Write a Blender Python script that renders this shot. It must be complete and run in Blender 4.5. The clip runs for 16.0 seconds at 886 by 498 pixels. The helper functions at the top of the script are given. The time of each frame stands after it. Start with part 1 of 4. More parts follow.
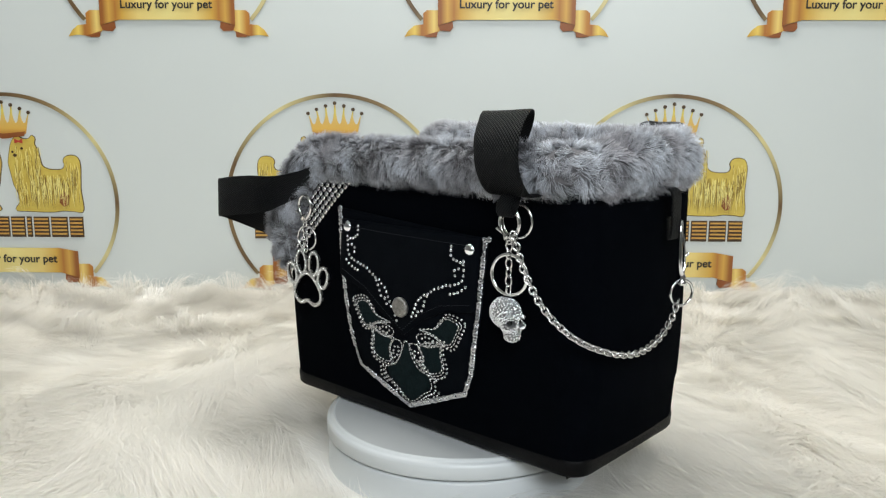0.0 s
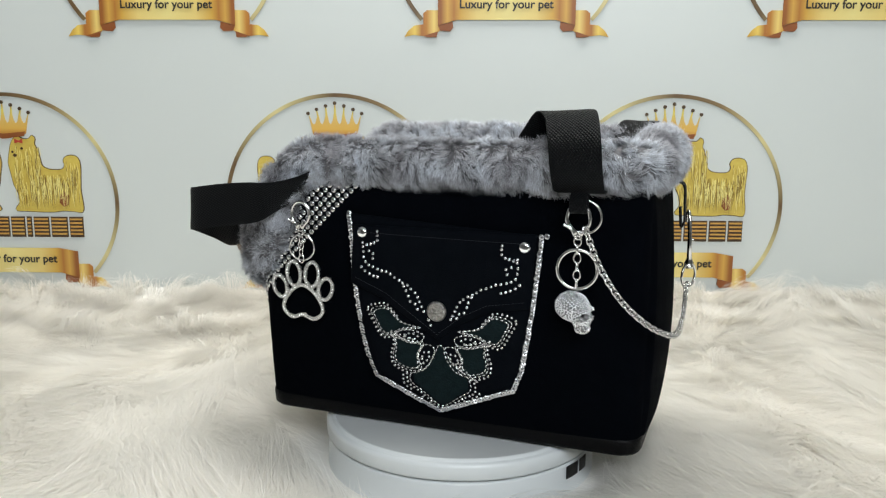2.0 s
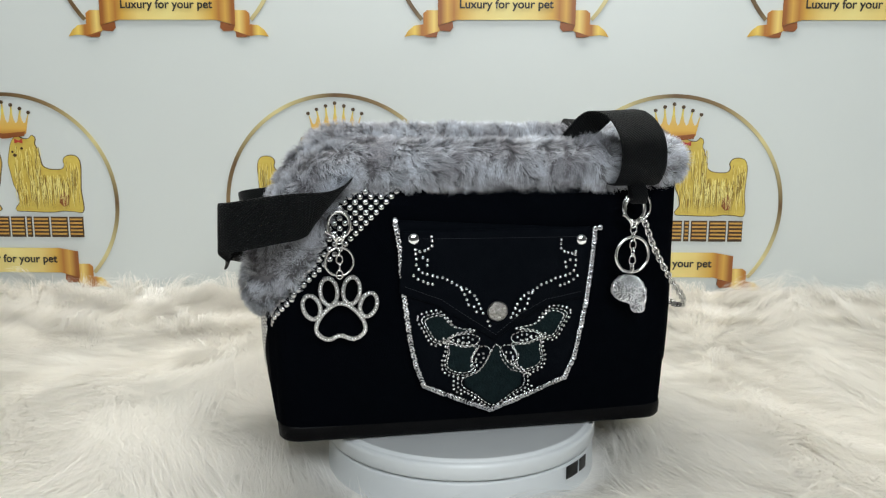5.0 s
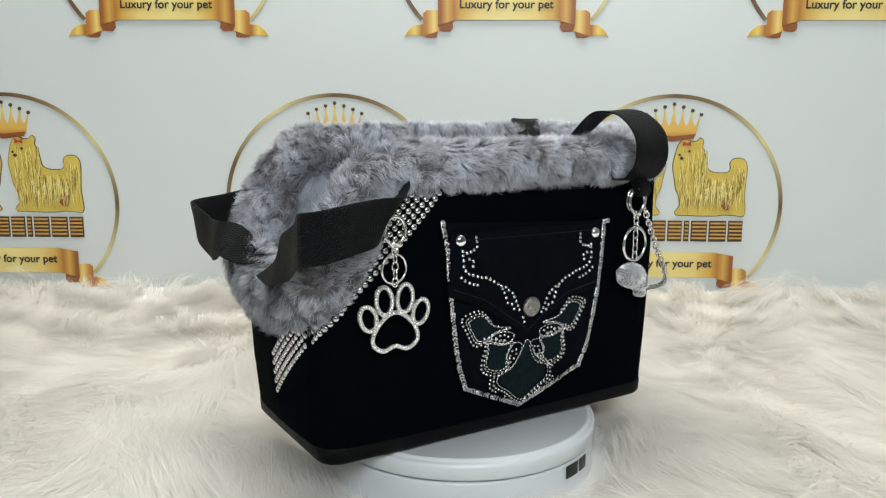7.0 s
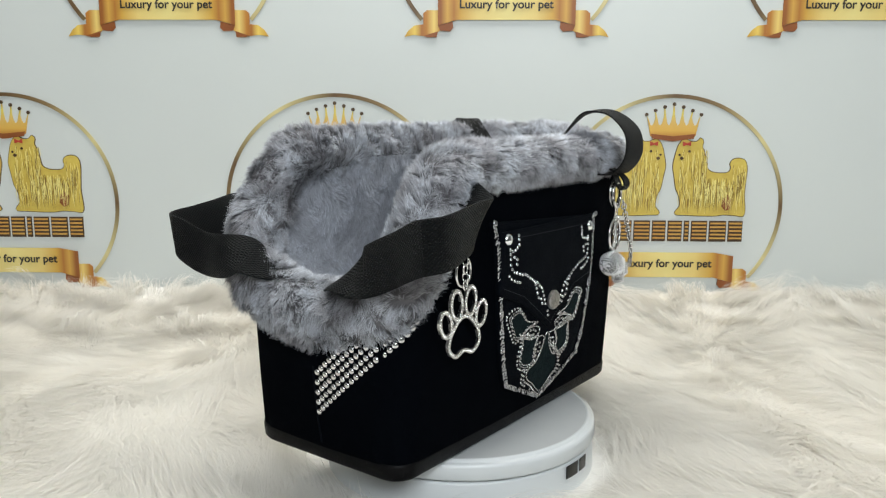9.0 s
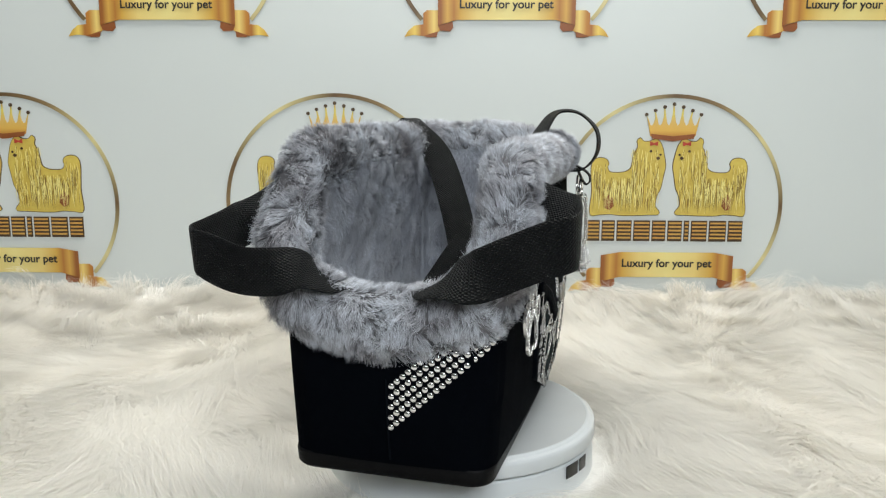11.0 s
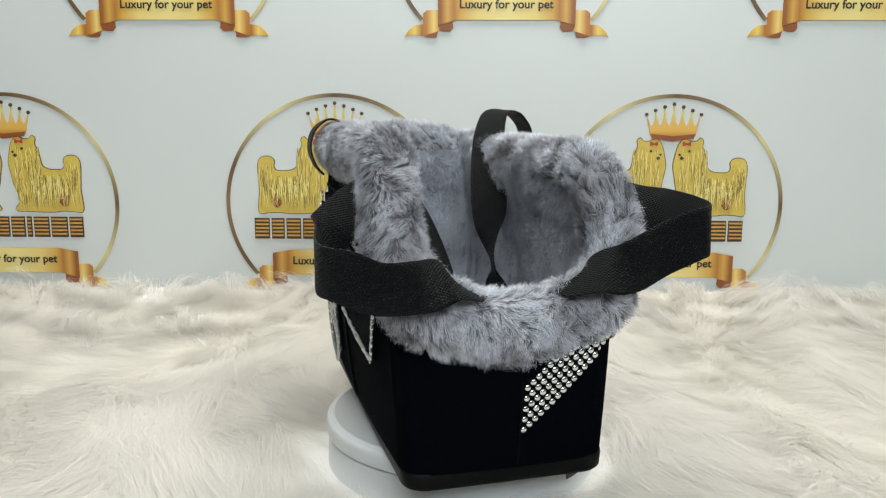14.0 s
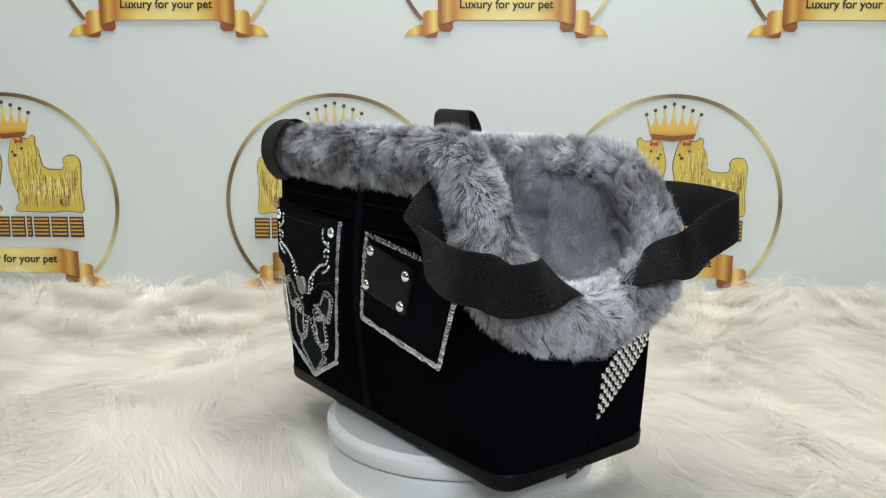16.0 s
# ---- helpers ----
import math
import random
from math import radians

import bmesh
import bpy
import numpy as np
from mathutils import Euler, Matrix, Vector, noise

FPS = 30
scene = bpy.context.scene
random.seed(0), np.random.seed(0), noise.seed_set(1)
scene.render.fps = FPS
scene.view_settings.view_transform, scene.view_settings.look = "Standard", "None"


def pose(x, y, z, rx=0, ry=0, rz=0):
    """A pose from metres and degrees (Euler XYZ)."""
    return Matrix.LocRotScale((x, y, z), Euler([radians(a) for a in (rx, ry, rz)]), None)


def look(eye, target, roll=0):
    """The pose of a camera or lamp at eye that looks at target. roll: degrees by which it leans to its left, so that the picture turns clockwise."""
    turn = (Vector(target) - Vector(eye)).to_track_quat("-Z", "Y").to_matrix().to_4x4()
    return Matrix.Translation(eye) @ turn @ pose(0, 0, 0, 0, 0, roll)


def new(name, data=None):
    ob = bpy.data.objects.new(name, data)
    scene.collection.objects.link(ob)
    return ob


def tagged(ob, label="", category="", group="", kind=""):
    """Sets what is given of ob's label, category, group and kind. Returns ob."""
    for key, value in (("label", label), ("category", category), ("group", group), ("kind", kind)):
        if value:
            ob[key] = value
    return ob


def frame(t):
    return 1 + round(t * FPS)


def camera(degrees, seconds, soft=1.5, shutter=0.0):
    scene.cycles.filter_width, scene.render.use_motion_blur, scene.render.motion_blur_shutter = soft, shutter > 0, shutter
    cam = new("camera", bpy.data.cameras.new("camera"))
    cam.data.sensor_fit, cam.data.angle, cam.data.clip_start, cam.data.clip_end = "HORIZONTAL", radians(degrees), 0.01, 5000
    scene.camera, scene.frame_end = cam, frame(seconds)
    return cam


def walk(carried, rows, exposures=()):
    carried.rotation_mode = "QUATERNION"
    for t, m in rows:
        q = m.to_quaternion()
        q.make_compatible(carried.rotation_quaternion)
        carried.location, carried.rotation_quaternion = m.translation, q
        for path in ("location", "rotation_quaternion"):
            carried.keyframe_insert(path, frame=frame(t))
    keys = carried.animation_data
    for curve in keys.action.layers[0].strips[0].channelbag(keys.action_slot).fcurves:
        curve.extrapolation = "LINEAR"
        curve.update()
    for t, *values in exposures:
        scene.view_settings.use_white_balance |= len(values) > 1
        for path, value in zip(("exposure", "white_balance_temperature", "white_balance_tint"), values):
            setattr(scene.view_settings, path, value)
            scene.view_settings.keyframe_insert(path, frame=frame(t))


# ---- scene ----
# The camera stands still on a tripod before the turntable.
cam = camera(57.25, 16.0, soft=1.2)
EYE = (0.0, -0.8797, 0.328)
PITCH, YAW, ROLL = 9.816, -1.327, 0.184
CAM = pose(*EYE, 90 - PITCH, 0, -YAW) @ pose(0, 0, 0, 0, 0, ROLL)
walk(cam, [(0.0, CAM), (16.0, CAM)])

# The turntable's even turn, in degrees.
def turn(t):
    return 10.56 * t - 37.3

TIMES = [float(i) for i in range(17)]
BAG_IN_TABLE = pose(0.0048, 0.0150, -0.0038, 0, 0, -3.48)


def bag_pose(t):
    return pose(0, 0, 0, 0, 0, turn(t)) @ BAG_IN_TABLE


# ---- light ----
world = bpy.data.worlds.new("world")
scene.world = world
world.use_nodes = True
world.node_tree.nodes["Background"].inputs[0].default_value = (0.9, 0.95, 1.0, 1)
world.node_tree.nodes["Background"].inputs[1].default_value = 0.07


def area(name, eye, target, sx, sy, power, colour):
    data = bpy.data.lights.new(name, "AREA")
    data.shape, data.size, data.size_y, data.energy, data.color = "RECTANGLE", sx, sy, power, colour
    ob = new(name, data)
    ob.matrix_world = look(eye, target)
    return ob


area("ceiling_light", (-0.05, 0.31, 1.75), (-0.05, 0.32, 0), 1.6, 0.5, 36, (0.985, 0.975, 0.925))
area("studio_light", (0.30, -1.75, 1.20), (0, 0.1, 0.1), 1.3, 0.6, 30, (0.90, 0.96, 1.0))
scene.view_settings.exposure = 0.0


# ---- materials ----
def material(name, colour, rough=0.6, metal=0.0, spots=0.0, scale=30.0, bump=0.0, bump_scale=200.0, sheen=0.0, spec=0.5, dark=None):
    m = bpy.data.materials.new(name)
    m.use_nodes = True
    n, l = m.node_tree.nodes, m.node_tree.links
    b = n["Principled BSDF"]
    b.inputs["Base Color"].default_value = (*colour, 1)
    b.inputs["Roughness"].default_value, b.inputs["Metallic"].default_value = rough, metal
    b.inputs["Specular IOR Level"].default_value = spec
    b.inputs["Sheen Weight"].default_value = sheen
    tc = n.new("ShaderNodeTexCoord")
    if spots:
        ns = n.new("ShaderNodeTexNoise")
        ns.inputs["Scale"].default_value, ns.inputs["Detail"].default_value = scale, 6
        l.new(tc.outputs["Object"], ns.inputs["Vector"])
        mx = n.new("ShaderNodeMix")
        mx.data_type = "RGBA"
        mx.inputs[6].default_value = (*colour, 1)
        mx.inputs[7].default_value = (*(dark or [c * (1 - spots) for c in colour]), 1)
        l.new(ns.outputs["Fac"], mx.inputs[0])
        l.new(mx.outputs[2], b.inputs["Base Color"])
        mr = n.new("ShaderNodeMapRange")
        mr.inputs[3].default_value, mr.inputs[4].default_value = rough * 0.8, min(1, rough * 1.15)
        l.new(ns.outputs["Fac"], mr.inputs[0])
        l.new(mr.outputs[0], b.inputs["Roughness"])
    if bump:
        nb = n.new("ShaderNodeTexNoise")
        nb.inputs["Scale"].default_value, nb.inputs["Detail"].default_value = bump_scale, 4
        l.new(tc.outputs["Object"], nb.inputs["Vector"])
        bp = n.new("ShaderNodeBump")
        bp.inputs["Strength"].default_value, bp.inputs["Distance"].default_value = bump, 0.002
        l.new(nb.outputs["Fac"], bp.inputs["Height"])
        l.new(bp.outputs[0], b.inputs["Normal"])
    return m


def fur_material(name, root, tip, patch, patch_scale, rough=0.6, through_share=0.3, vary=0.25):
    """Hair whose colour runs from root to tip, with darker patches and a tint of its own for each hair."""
    m = bpy.data.materials.new(name)
    m.use_nodes = True
    n, l = m.node_tree.nodes, m.node_tree.links
    b = n["Principled BSDF"]
    b.inputs["Roughness"].default_value = rough
    b.inputs["Specular IOR Level"].default_value = 0.3
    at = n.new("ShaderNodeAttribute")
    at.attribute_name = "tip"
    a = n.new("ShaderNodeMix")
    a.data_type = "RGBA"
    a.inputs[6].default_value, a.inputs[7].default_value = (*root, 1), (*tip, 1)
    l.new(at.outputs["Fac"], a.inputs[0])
    tc, ns = n.new("ShaderNodeTexCoord"), n.new("ShaderNodeTexNoise")
    ns.inputs["Scale"].default_value, ns.inputs["Detail"].default_value = patch_scale, 4
    l.new(tc.outputs["Object"], ns.inputs["Vector"])
    ramp = n.new("ShaderNodeMapRange")
    ramp.inputs[1].default_value, ramp.inputs[2].default_value = 0.42, 0.66
    l.new(ns.outputs["Fac"], ramp.inputs[0])
    p = n.new("ShaderNodeMix")
    p.data_type, p.blend_type = "RGBA", "MULTIPLY"
    p.inputs[7].default_value = (*patch, 1)
    l.new(ramp.outputs[0], p.inputs[0])
    l.new(a.outputs[2], p.inputs[6])
    fine, fr, fm = n.new("ShaderNodeTexNoise"), n.new("ShaderNodeMapRange"), n.new("ShaderNodeMix")
    fine.inputs["Scale"].default_value, fine.inputs["Detail"].default_value = patch_scale * 4.5, 3
    fr.inputs[1].default_value, fr.inputs[2].default_value, fr.inputs[4].default_value = 0.5, 0.68, 0.8
    fm.data_type, fm.blend_type = "RGBA", "MULTIPLY"
    fm.inputs[7].default_value = (*patch, 1)
    l.new(tc.outputs["Object"], fine.inputs["Vector"])
    l.new(fine.outputs["Fac"], fr.inputs[0])
    l.new(fr.outputs[0], fm.inputs[0])
    l.new(p.outputs[2], fm.inputs[6])
    p = fm
    geo = n.new("ShaderNodeNewGeometry")
    vr = n.new("ShaderNodeMapRange")
    vr.inputs[3].default_value, vr.inputs[4].default_value = 1 - vary, 1 + vary * 0.4
    l.new(geo.outputs["Random Per Island"], vr.inputs[0])
    h = n.new("ShaderNodeHueSaturation")
    l.new(vr.outputs[0], h.inputs["Value"])
    l.new(p.outputs[2], h.inputs["Color"])
    l.new(h.outputs[0], b.inputs["Base Color"])
    tr, mix = n.new("ShaderNodeBsdfTranslucent"), n.new("ShaderNodeMixShader")
    mix.inputs[0].default_value = through_share
    l.new(h.outputs[0], tr.inputs["Color"])
    l.new(b.outputs[0], mix.inputs[1])
    l.new(tr.outputs[0], mix.inputs[2])
    l.new(mix.outputs[0], n["Material Output"].inputs["Surface"])
    return m


def webbing_material(name, pitch):
    """Black nylon webbing: a basket weave in the relief and the colour, along the strap's own width and length."""
    m = material(name, (0.010, 0.011, 0.013), 0.5, spec=0.14)
    n, l = m.node_tree.nodes, m.node_tree.links
    b = n["Principled BSDF"]
    uv, sep = n.new("ShaderNodeUVMap"), n.new("ShaderNodeSeparateXYZ")
    l.new(uv.outputs[0], sep.inputs[0])

    def op(kind, x, y=None):
        q = n.new("ShaderNodeMath")
        q.operation = kind
        for i, v in enumerate((x, y)):
            if v is None:
                continue
            if isinstance(v, (int, float)):
                q.inputs[i].default_value = v
            else:
                l.new(v, q.inputs[i])
        return q.outputs[0]

    k = 2 * math.pi / pitch
    su = op("SINE", op("MULTIPLY", sep.outputs[0], k))
    sv = op("SINE", op("MULTIPLY", sep.outputs[1], k * 0.75))
    weave = op("ADD", op("MULTIPLY", su, sv), op("MULTIPLY", op("ABSOLUTE", sv), 0.5))
    bp = n.new("ShaderNodeBump")
    bp.inputs["Strength"].default_value, bp.inputs["Distance"].default_value = 1.0, 0.0018
    l.new(weave, bp.inputs["Height"])
    l.new(bp.outputs[0], b.inputs["Normal"])
    # weave shading put into the colour: hollows darkened, crests lightened
    mx = n.new("ShaderNodeMix")
    mx.data_type = "RGBA"
    mx.inputs[6].default_value, mx.inputs[7].default_value = (0.0008, 0.0009, 0.001, 1), (0.010, 0.0115, 0.013, 1)
    l.new(op("MULTIPLY_ADD", weave, 0.5), mx.inputs[0])
    l.new(mx.outputs[2], b.inputs["Base Color"])
    return m


def print_material(name, stops, by="x", freq=1.0):
    """Printed ink whose colour runs across the logo: by its x, its height, or round its centre."""
    m = material(name, stops[0][1], 0.45)
    n, l = m.node_tree.nodes, m.node_tree.links
    tc, sep = n.new("ShaderNodeTexCoord"), n.new("ShaderNodeSeparateXYZ")
    l.new(tc.outputs["Object"], sep.inputs[0])
    q = n.new("ShaderNodeMath")
    if by == "angle":
        q.operation = "ARCTAN2"
        l.new(sep.outputs[2], q.inputs[0])
        l.new(sep.outputs[0], q.inputs[1])
        lo, hi = -math.pi, math.pi
    else:
        q.operation = "ABSOLUTE"
        l.new(sep.outputs[0 if by == "x" else 2], q.inputs[0])
        lo, hi = freq if isinstance(freq, tuple) else (0.0, freq)
    mr, ramp = n.new("ShaderNodeMapRange"), n.new("ShaderNodeValToRGB")
    mr.inputs[1].default_value, mr.inputs[2].default_value = lo, hi
    l.new(q.outputs[0], mr.inputs[0])
    l.new(mr.outputs[0], ramp.inputs[0])
    e = ramp.color_ramp.elements
    while len(e) < len(stops):
        e.new(0.5)
    for k, (at_, c) in enumerate(stops):
        e[k].position, e[k].color = at_, (*c, 1)
    l.new(ramp.outputs[0], n["Principled BSDF"].inputs["Base Color"])
    return m


VINYL = material("backdrop_vinyl", (0.66, 0.70, 0.685), 0.42, spots=0.06, scale=3.0, bump=0.05, bump_scale=8)
PLASTIC = material("white_plastic", (0.68, 0.71, 0.72), 0.32, spots=0.05, scale=12)
PLATTER_TOP = material("platter_top", (0.56, 0.58, 0.585), 0.35, spots=0.08, scale=20)
VELVET = material("black_velvet", (0.0010, 0.0016, 0.0029), 0.95, spots=0.3, scale=40, bump=0.25, bump_scale=900, spec=0.02)
DENIM = material("black_denim", (0.0014, 0.0026, 0.0048), 0.9, spots=0.4, scale=60, bump=0.5, bump_scale=1400, spec=0.06)
LEATHER = material("black_leather", (0.003, 0.003, 0.0035), 0.45, spots=0.3, scale=80, bump=0.3, bump_scale=700, spec=0.10)
LINING = material("plush_lining", (0.52, 0.545, 0.60), 0.95, spots=0.35, scale=26, bump=0.8, bump_scale=160, sheen=0.3)
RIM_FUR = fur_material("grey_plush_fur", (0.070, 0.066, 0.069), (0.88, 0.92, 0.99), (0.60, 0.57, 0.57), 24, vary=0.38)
UNDERFUR = material("dark_underfur", (0.17, 0.165, 0.175), 0.95, spots=0.4, scale=60, bump=0.8, bump_scale=300)
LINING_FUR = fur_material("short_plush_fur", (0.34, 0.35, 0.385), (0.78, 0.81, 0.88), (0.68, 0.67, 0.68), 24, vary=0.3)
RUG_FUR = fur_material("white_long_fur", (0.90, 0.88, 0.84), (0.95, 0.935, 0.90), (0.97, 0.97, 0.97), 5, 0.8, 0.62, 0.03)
RUG_BACK = material("rug_backing", (0.88, 0.86, 0.82), 0.95, spots=0.2, scale=20, bump=1.0, bump_scale=90)
WEBBING = webbing_material("black_webbing", 0.0028)
CHROME = material("chrome", (0.78, 0.78, 0.77), 0.16, 1.0, spots=0.1, scale=200)
STONE = material("faceted_crystal", (0.66, 0.68, 0.70), 0.10, 1.0)
BRILLIANT = material("clear_rhinestone", (0.94, 0.96, 0.98), 0.08, 1.0)
BEAD = material("silver_bugle_bead", (0.66, 0.67, 0.67), 0.16, 1.0, spots=0.3, scale=500)
STUD = material("silver_stud", (0.66, 0.66, 0.66), 0.12, 1.0, spots=0.15, scale=300)
SKULL_BASE = material("dark_silver", (0.20, 0.20, 0.205), 0.45, 1.0, spots=0.5, scale=400)
PAW_BASE = material("aged_silver", (0.62, 0.61, 0.59), 0.28, 1.0, spots=0.3, scale=300)
PEWTER = material("pewter", (0.60, 0.58, 0.55), 0.30, 1.0, spots=0.85, scale=330, bump=1.0, bump_scale=420)
SEQUIN = material("silver_sequin", (0.64, 0.65, 0.68), 0.26, 0.95, spots=0.3, scale=400)
BLACK_GLOSS = material("black_gloss", (0.006, 0.006, 0.007), 0.15)
TEAL = material("dark_appliqué", (0.006, 0.015, 0.017), 0.9, spots=0.6, scale=160, bump=0.8, bump_scale=400, spec=0.1)
THREAD = material("black_thread", (0.020, 0.021, 0.026), 0.8)
GOLD = material("printed_gold", (0.62, 0.42, 0.10), 0.45, spots=0.45, scale=16, dark=(0.50, 0.20, 0.03))
GOLD_PALE = material("printed_straw", (0.86, 0.76, 0.26), 0.5)
GOLD_DEEP = material("printed_ochre", (0.30, 0.19, 0.04), 0.5, spots=0.3, scale=40)
GOLD_DOG = material("printed_yellow", (0.74, 0.60, 0.13), 0.5, spots=0.4, scale=60, dark=(0.50, 0.33, 0.04))
DARK_B, MID_B, PALE_B = (0.13, 0.075, 0.03), (0.24, 0.16, 0.07), (0.66, 0.58, 0.28)
RING_INK = print_material("printed_ring", [(0.0, MID_B), (0.10, DARK_B), (0.20, PALE_B), (0.34, MID_B), (0.42, PALE_B), (0.50, DARK_B), (0.60, PALE_B), (0.68, MID_B), (0.75, DARK_B), (0.84, PALE_B), (0.94, DARK_B), (1.0, MID_B)], "angle")
RIBBON_INK = print_material("printed_ribbon", [(0.0, (0.80, 0.68, 0.26)), (0.45, (0.78, 0.60, 0.20)), (0.70, (0.62, 0.36, 0.06)), (0.80, (0.42, 0.17, 0.03)), (0.90, (0.62, 0.36, 0.07)), (1.0, (0.30, 0.10, 0.02))], "x", 0.114)
LOOP_INK = print_material("printed_loop", [(0.0, (0.30, 0.09, 0.02)), (0.12, (0.55, 0.28, 0.05)), (0.28, (0.80, 0.60, 0.18)), (0.48, (0.48, 0.20, 0.03)), (0.62, (0.40, 0.15, 0.03)), (0.80, (0.80, 0.58, 0.12)), (1.0, (0.62, 0.36, 0.05))], "x", (0.108, 0.172))
CROWN_INK = print_material("printed_crown", [(0.0, (0.42, 0.15, 0.02)), (0.25, (0.70, 0.42, 0.08)), (0.5, (0.70, 0.47, 0.13)), (0.75, (0.74, 0.62, 0.12)), (1.0, (0.60, 0.34, 0.10))], "z", (0.118, 0.182))
BROWN = material("printed_brown", (0.09, 0.05, 0.02), 0.5, spots=0.3, scale=30)
RED = material("printed_red", (0.50, 0.06, 0.03), 0.5, spots=0.2, scale=30)
RUST = material("printed_rust", (0.30, 0.09, 0.02), 0.5, spots=0.3, scale=30)
INK = material("printed_ink", (0.02, 0.018, 0.015), 0.5)
WALL = material("room_paint", (0.70, 0.70, 0.68), 0.8, spots=0.06, scale=4, bump=0.1, bump_scale=60)
DARK_WALL = material("grey_paint", (0.24, 0.24, 0.24), 0.8, spots=0.08, scale=4, bump=0.1, bump_scale=60)
FLOOR = material("room_floor", (0.30, 0.25, 0.20), 0.5, spots=0.3, scale=10)
WOOD = material("table_laminate", (0.55, 0.53, 0.50), 0.5, spots=0.1, scale=14)


# ---- building helpers ----
def part(name, bm, mat, parent, label=""):
    """Links a bmesh, or a mesh, as one object under a thing or a part."""
    me = bm
    if isinstance(bm, bmesh.types.BMesh):
        me = bpy.data.meshes.new(name)
        bm.to_mesh(me)
        bm.free()
    if mat:
        me.materials.clear()
        me.materials.append(mat)
    ob = new(name, me)
    ob.parent = parent
    if label:
        ob["label"] = label
    return ob


def smooth(me):
    me.polygons.foreach_set("use_smooth", np.ones(len(me.polygons), dtype=bool))
    return me


def mesh_of(name, verts, quads, tris=None):
    """A mesh from arrays of places, quads and triangles."""
    v = np.asarray(verts, dtype=np.float32).reshape(-1, 3)
    q = np.asarray(quads if quads is not None else [], dtype=np.int32).reshape(-1, 4)
    t = np.asarray(tris if tris is not None else [], dtype=np.int32).reshape(-1, 3)
    me = bpy.data.meshes.new(name)
    me.vertices.add(len(v))
    me.vertices.foreach_set("co", v.ravel())
    loops = np.concatenate([q.ravel(), t.ravel()])
    me.loops.add(len(loops))
    me.loops.foreach_set("vertex_index", loops)
    me.polygons.add(len(q) + len(t))
    starts = np.concatenate([np.arange(len(q)) * 4, len(q) * 4 + np.arange(len(t)) * 3])
    me.polygons.foreach_set("loop_start", starts.astype(np.int32))
    me.update(calc_edges=True)
    me.validate()
    return me


def grid_faces(rows, cols, wrap=False):
    n = cols if wrap else cols - 1
    i, j = np.meshgrid(np.arange(rows - 1), np.arange(n), indexing="ij")
    a, b = i * cols + j, i * cols + (j + 1) % cols
    return np.stack([a, b, b + cols, a + cols], -1).reshape(-1, 4)


def spline(points, count, closed=False):
    """Catmull-Rom through the points, evenly in length."""
    p = np.asarray(points, float)
    n = len(p)
    if closed:
        q = np.concatenate([p[-1:], p, p[:2]])
        segs = n
    else:
        q = np.concatenate([2 * p[:1] - p[1:2], p, 2 * p[-1:] - p[-2:-1]])
        segs = n - 1
    out = []
    for i in range(segs):
        a, b, c, d = q[i], q[i + 1], q[i + 2], q[i + 3]
        for u in np.linspace(0, 1, 24, endpoint=False):
            out.append(0.5 * (2 * b + (c - a) * u + (2 * a - 5 * b + 4 * c - d) * u * u + (3 * b - a - 3 * c + d) * u ** 3))
    out.append(p[0] if closed else p[-1])
    out = np.array(out)
    s = np.concatenate([[0], np.cumsum(np.linalg.norm(np.diff(out[:, :3], axis=0), axis=1))])
    k = np.linspace(0, s[-1], count + 1 if closed else count)
    if closed:
        k = k[:-1]
    return np.stack([np.interp(k, s, out[:, j]) for j in range(out.shape[1])], -1)


def unit(v):
    return v / np.maximum(np.linalg.norm(v, axis=-1, keepdims=True), 1e-9)


def tube_mesh(name, path, radius, sides=8, closed=False):
    p = np.asarray(path, float)
    d = np.roll(p, -1, 0) - np.roll(p, 1, 0) if closed else np.gradient(p, axis=0)
    d = unit(d)
    up = np.array([0.13, 0.21, 0.97])
    s = unit(np.cross(d, up))
    u = np.cross(s, d)
    a = np.linspace(0, 2 * math.pi, sides, endpoint=False)
    r = np.broadcast_to(np.asarray(radius, float), (len(p),))[:, None, None]
    v = p[:, None] + r * (s[:, None] * np.cos(a)[None, :, None] + u[:, None] * np.sin(a)[None, :, None])
    rows = len(p)
    if closed:
        v = np.concatenate([v, v[:1]])
        rows += 1
    return smooth(mesh_of(name, v.reshape(-1, 3), grid_faces(rows, sides, True)))


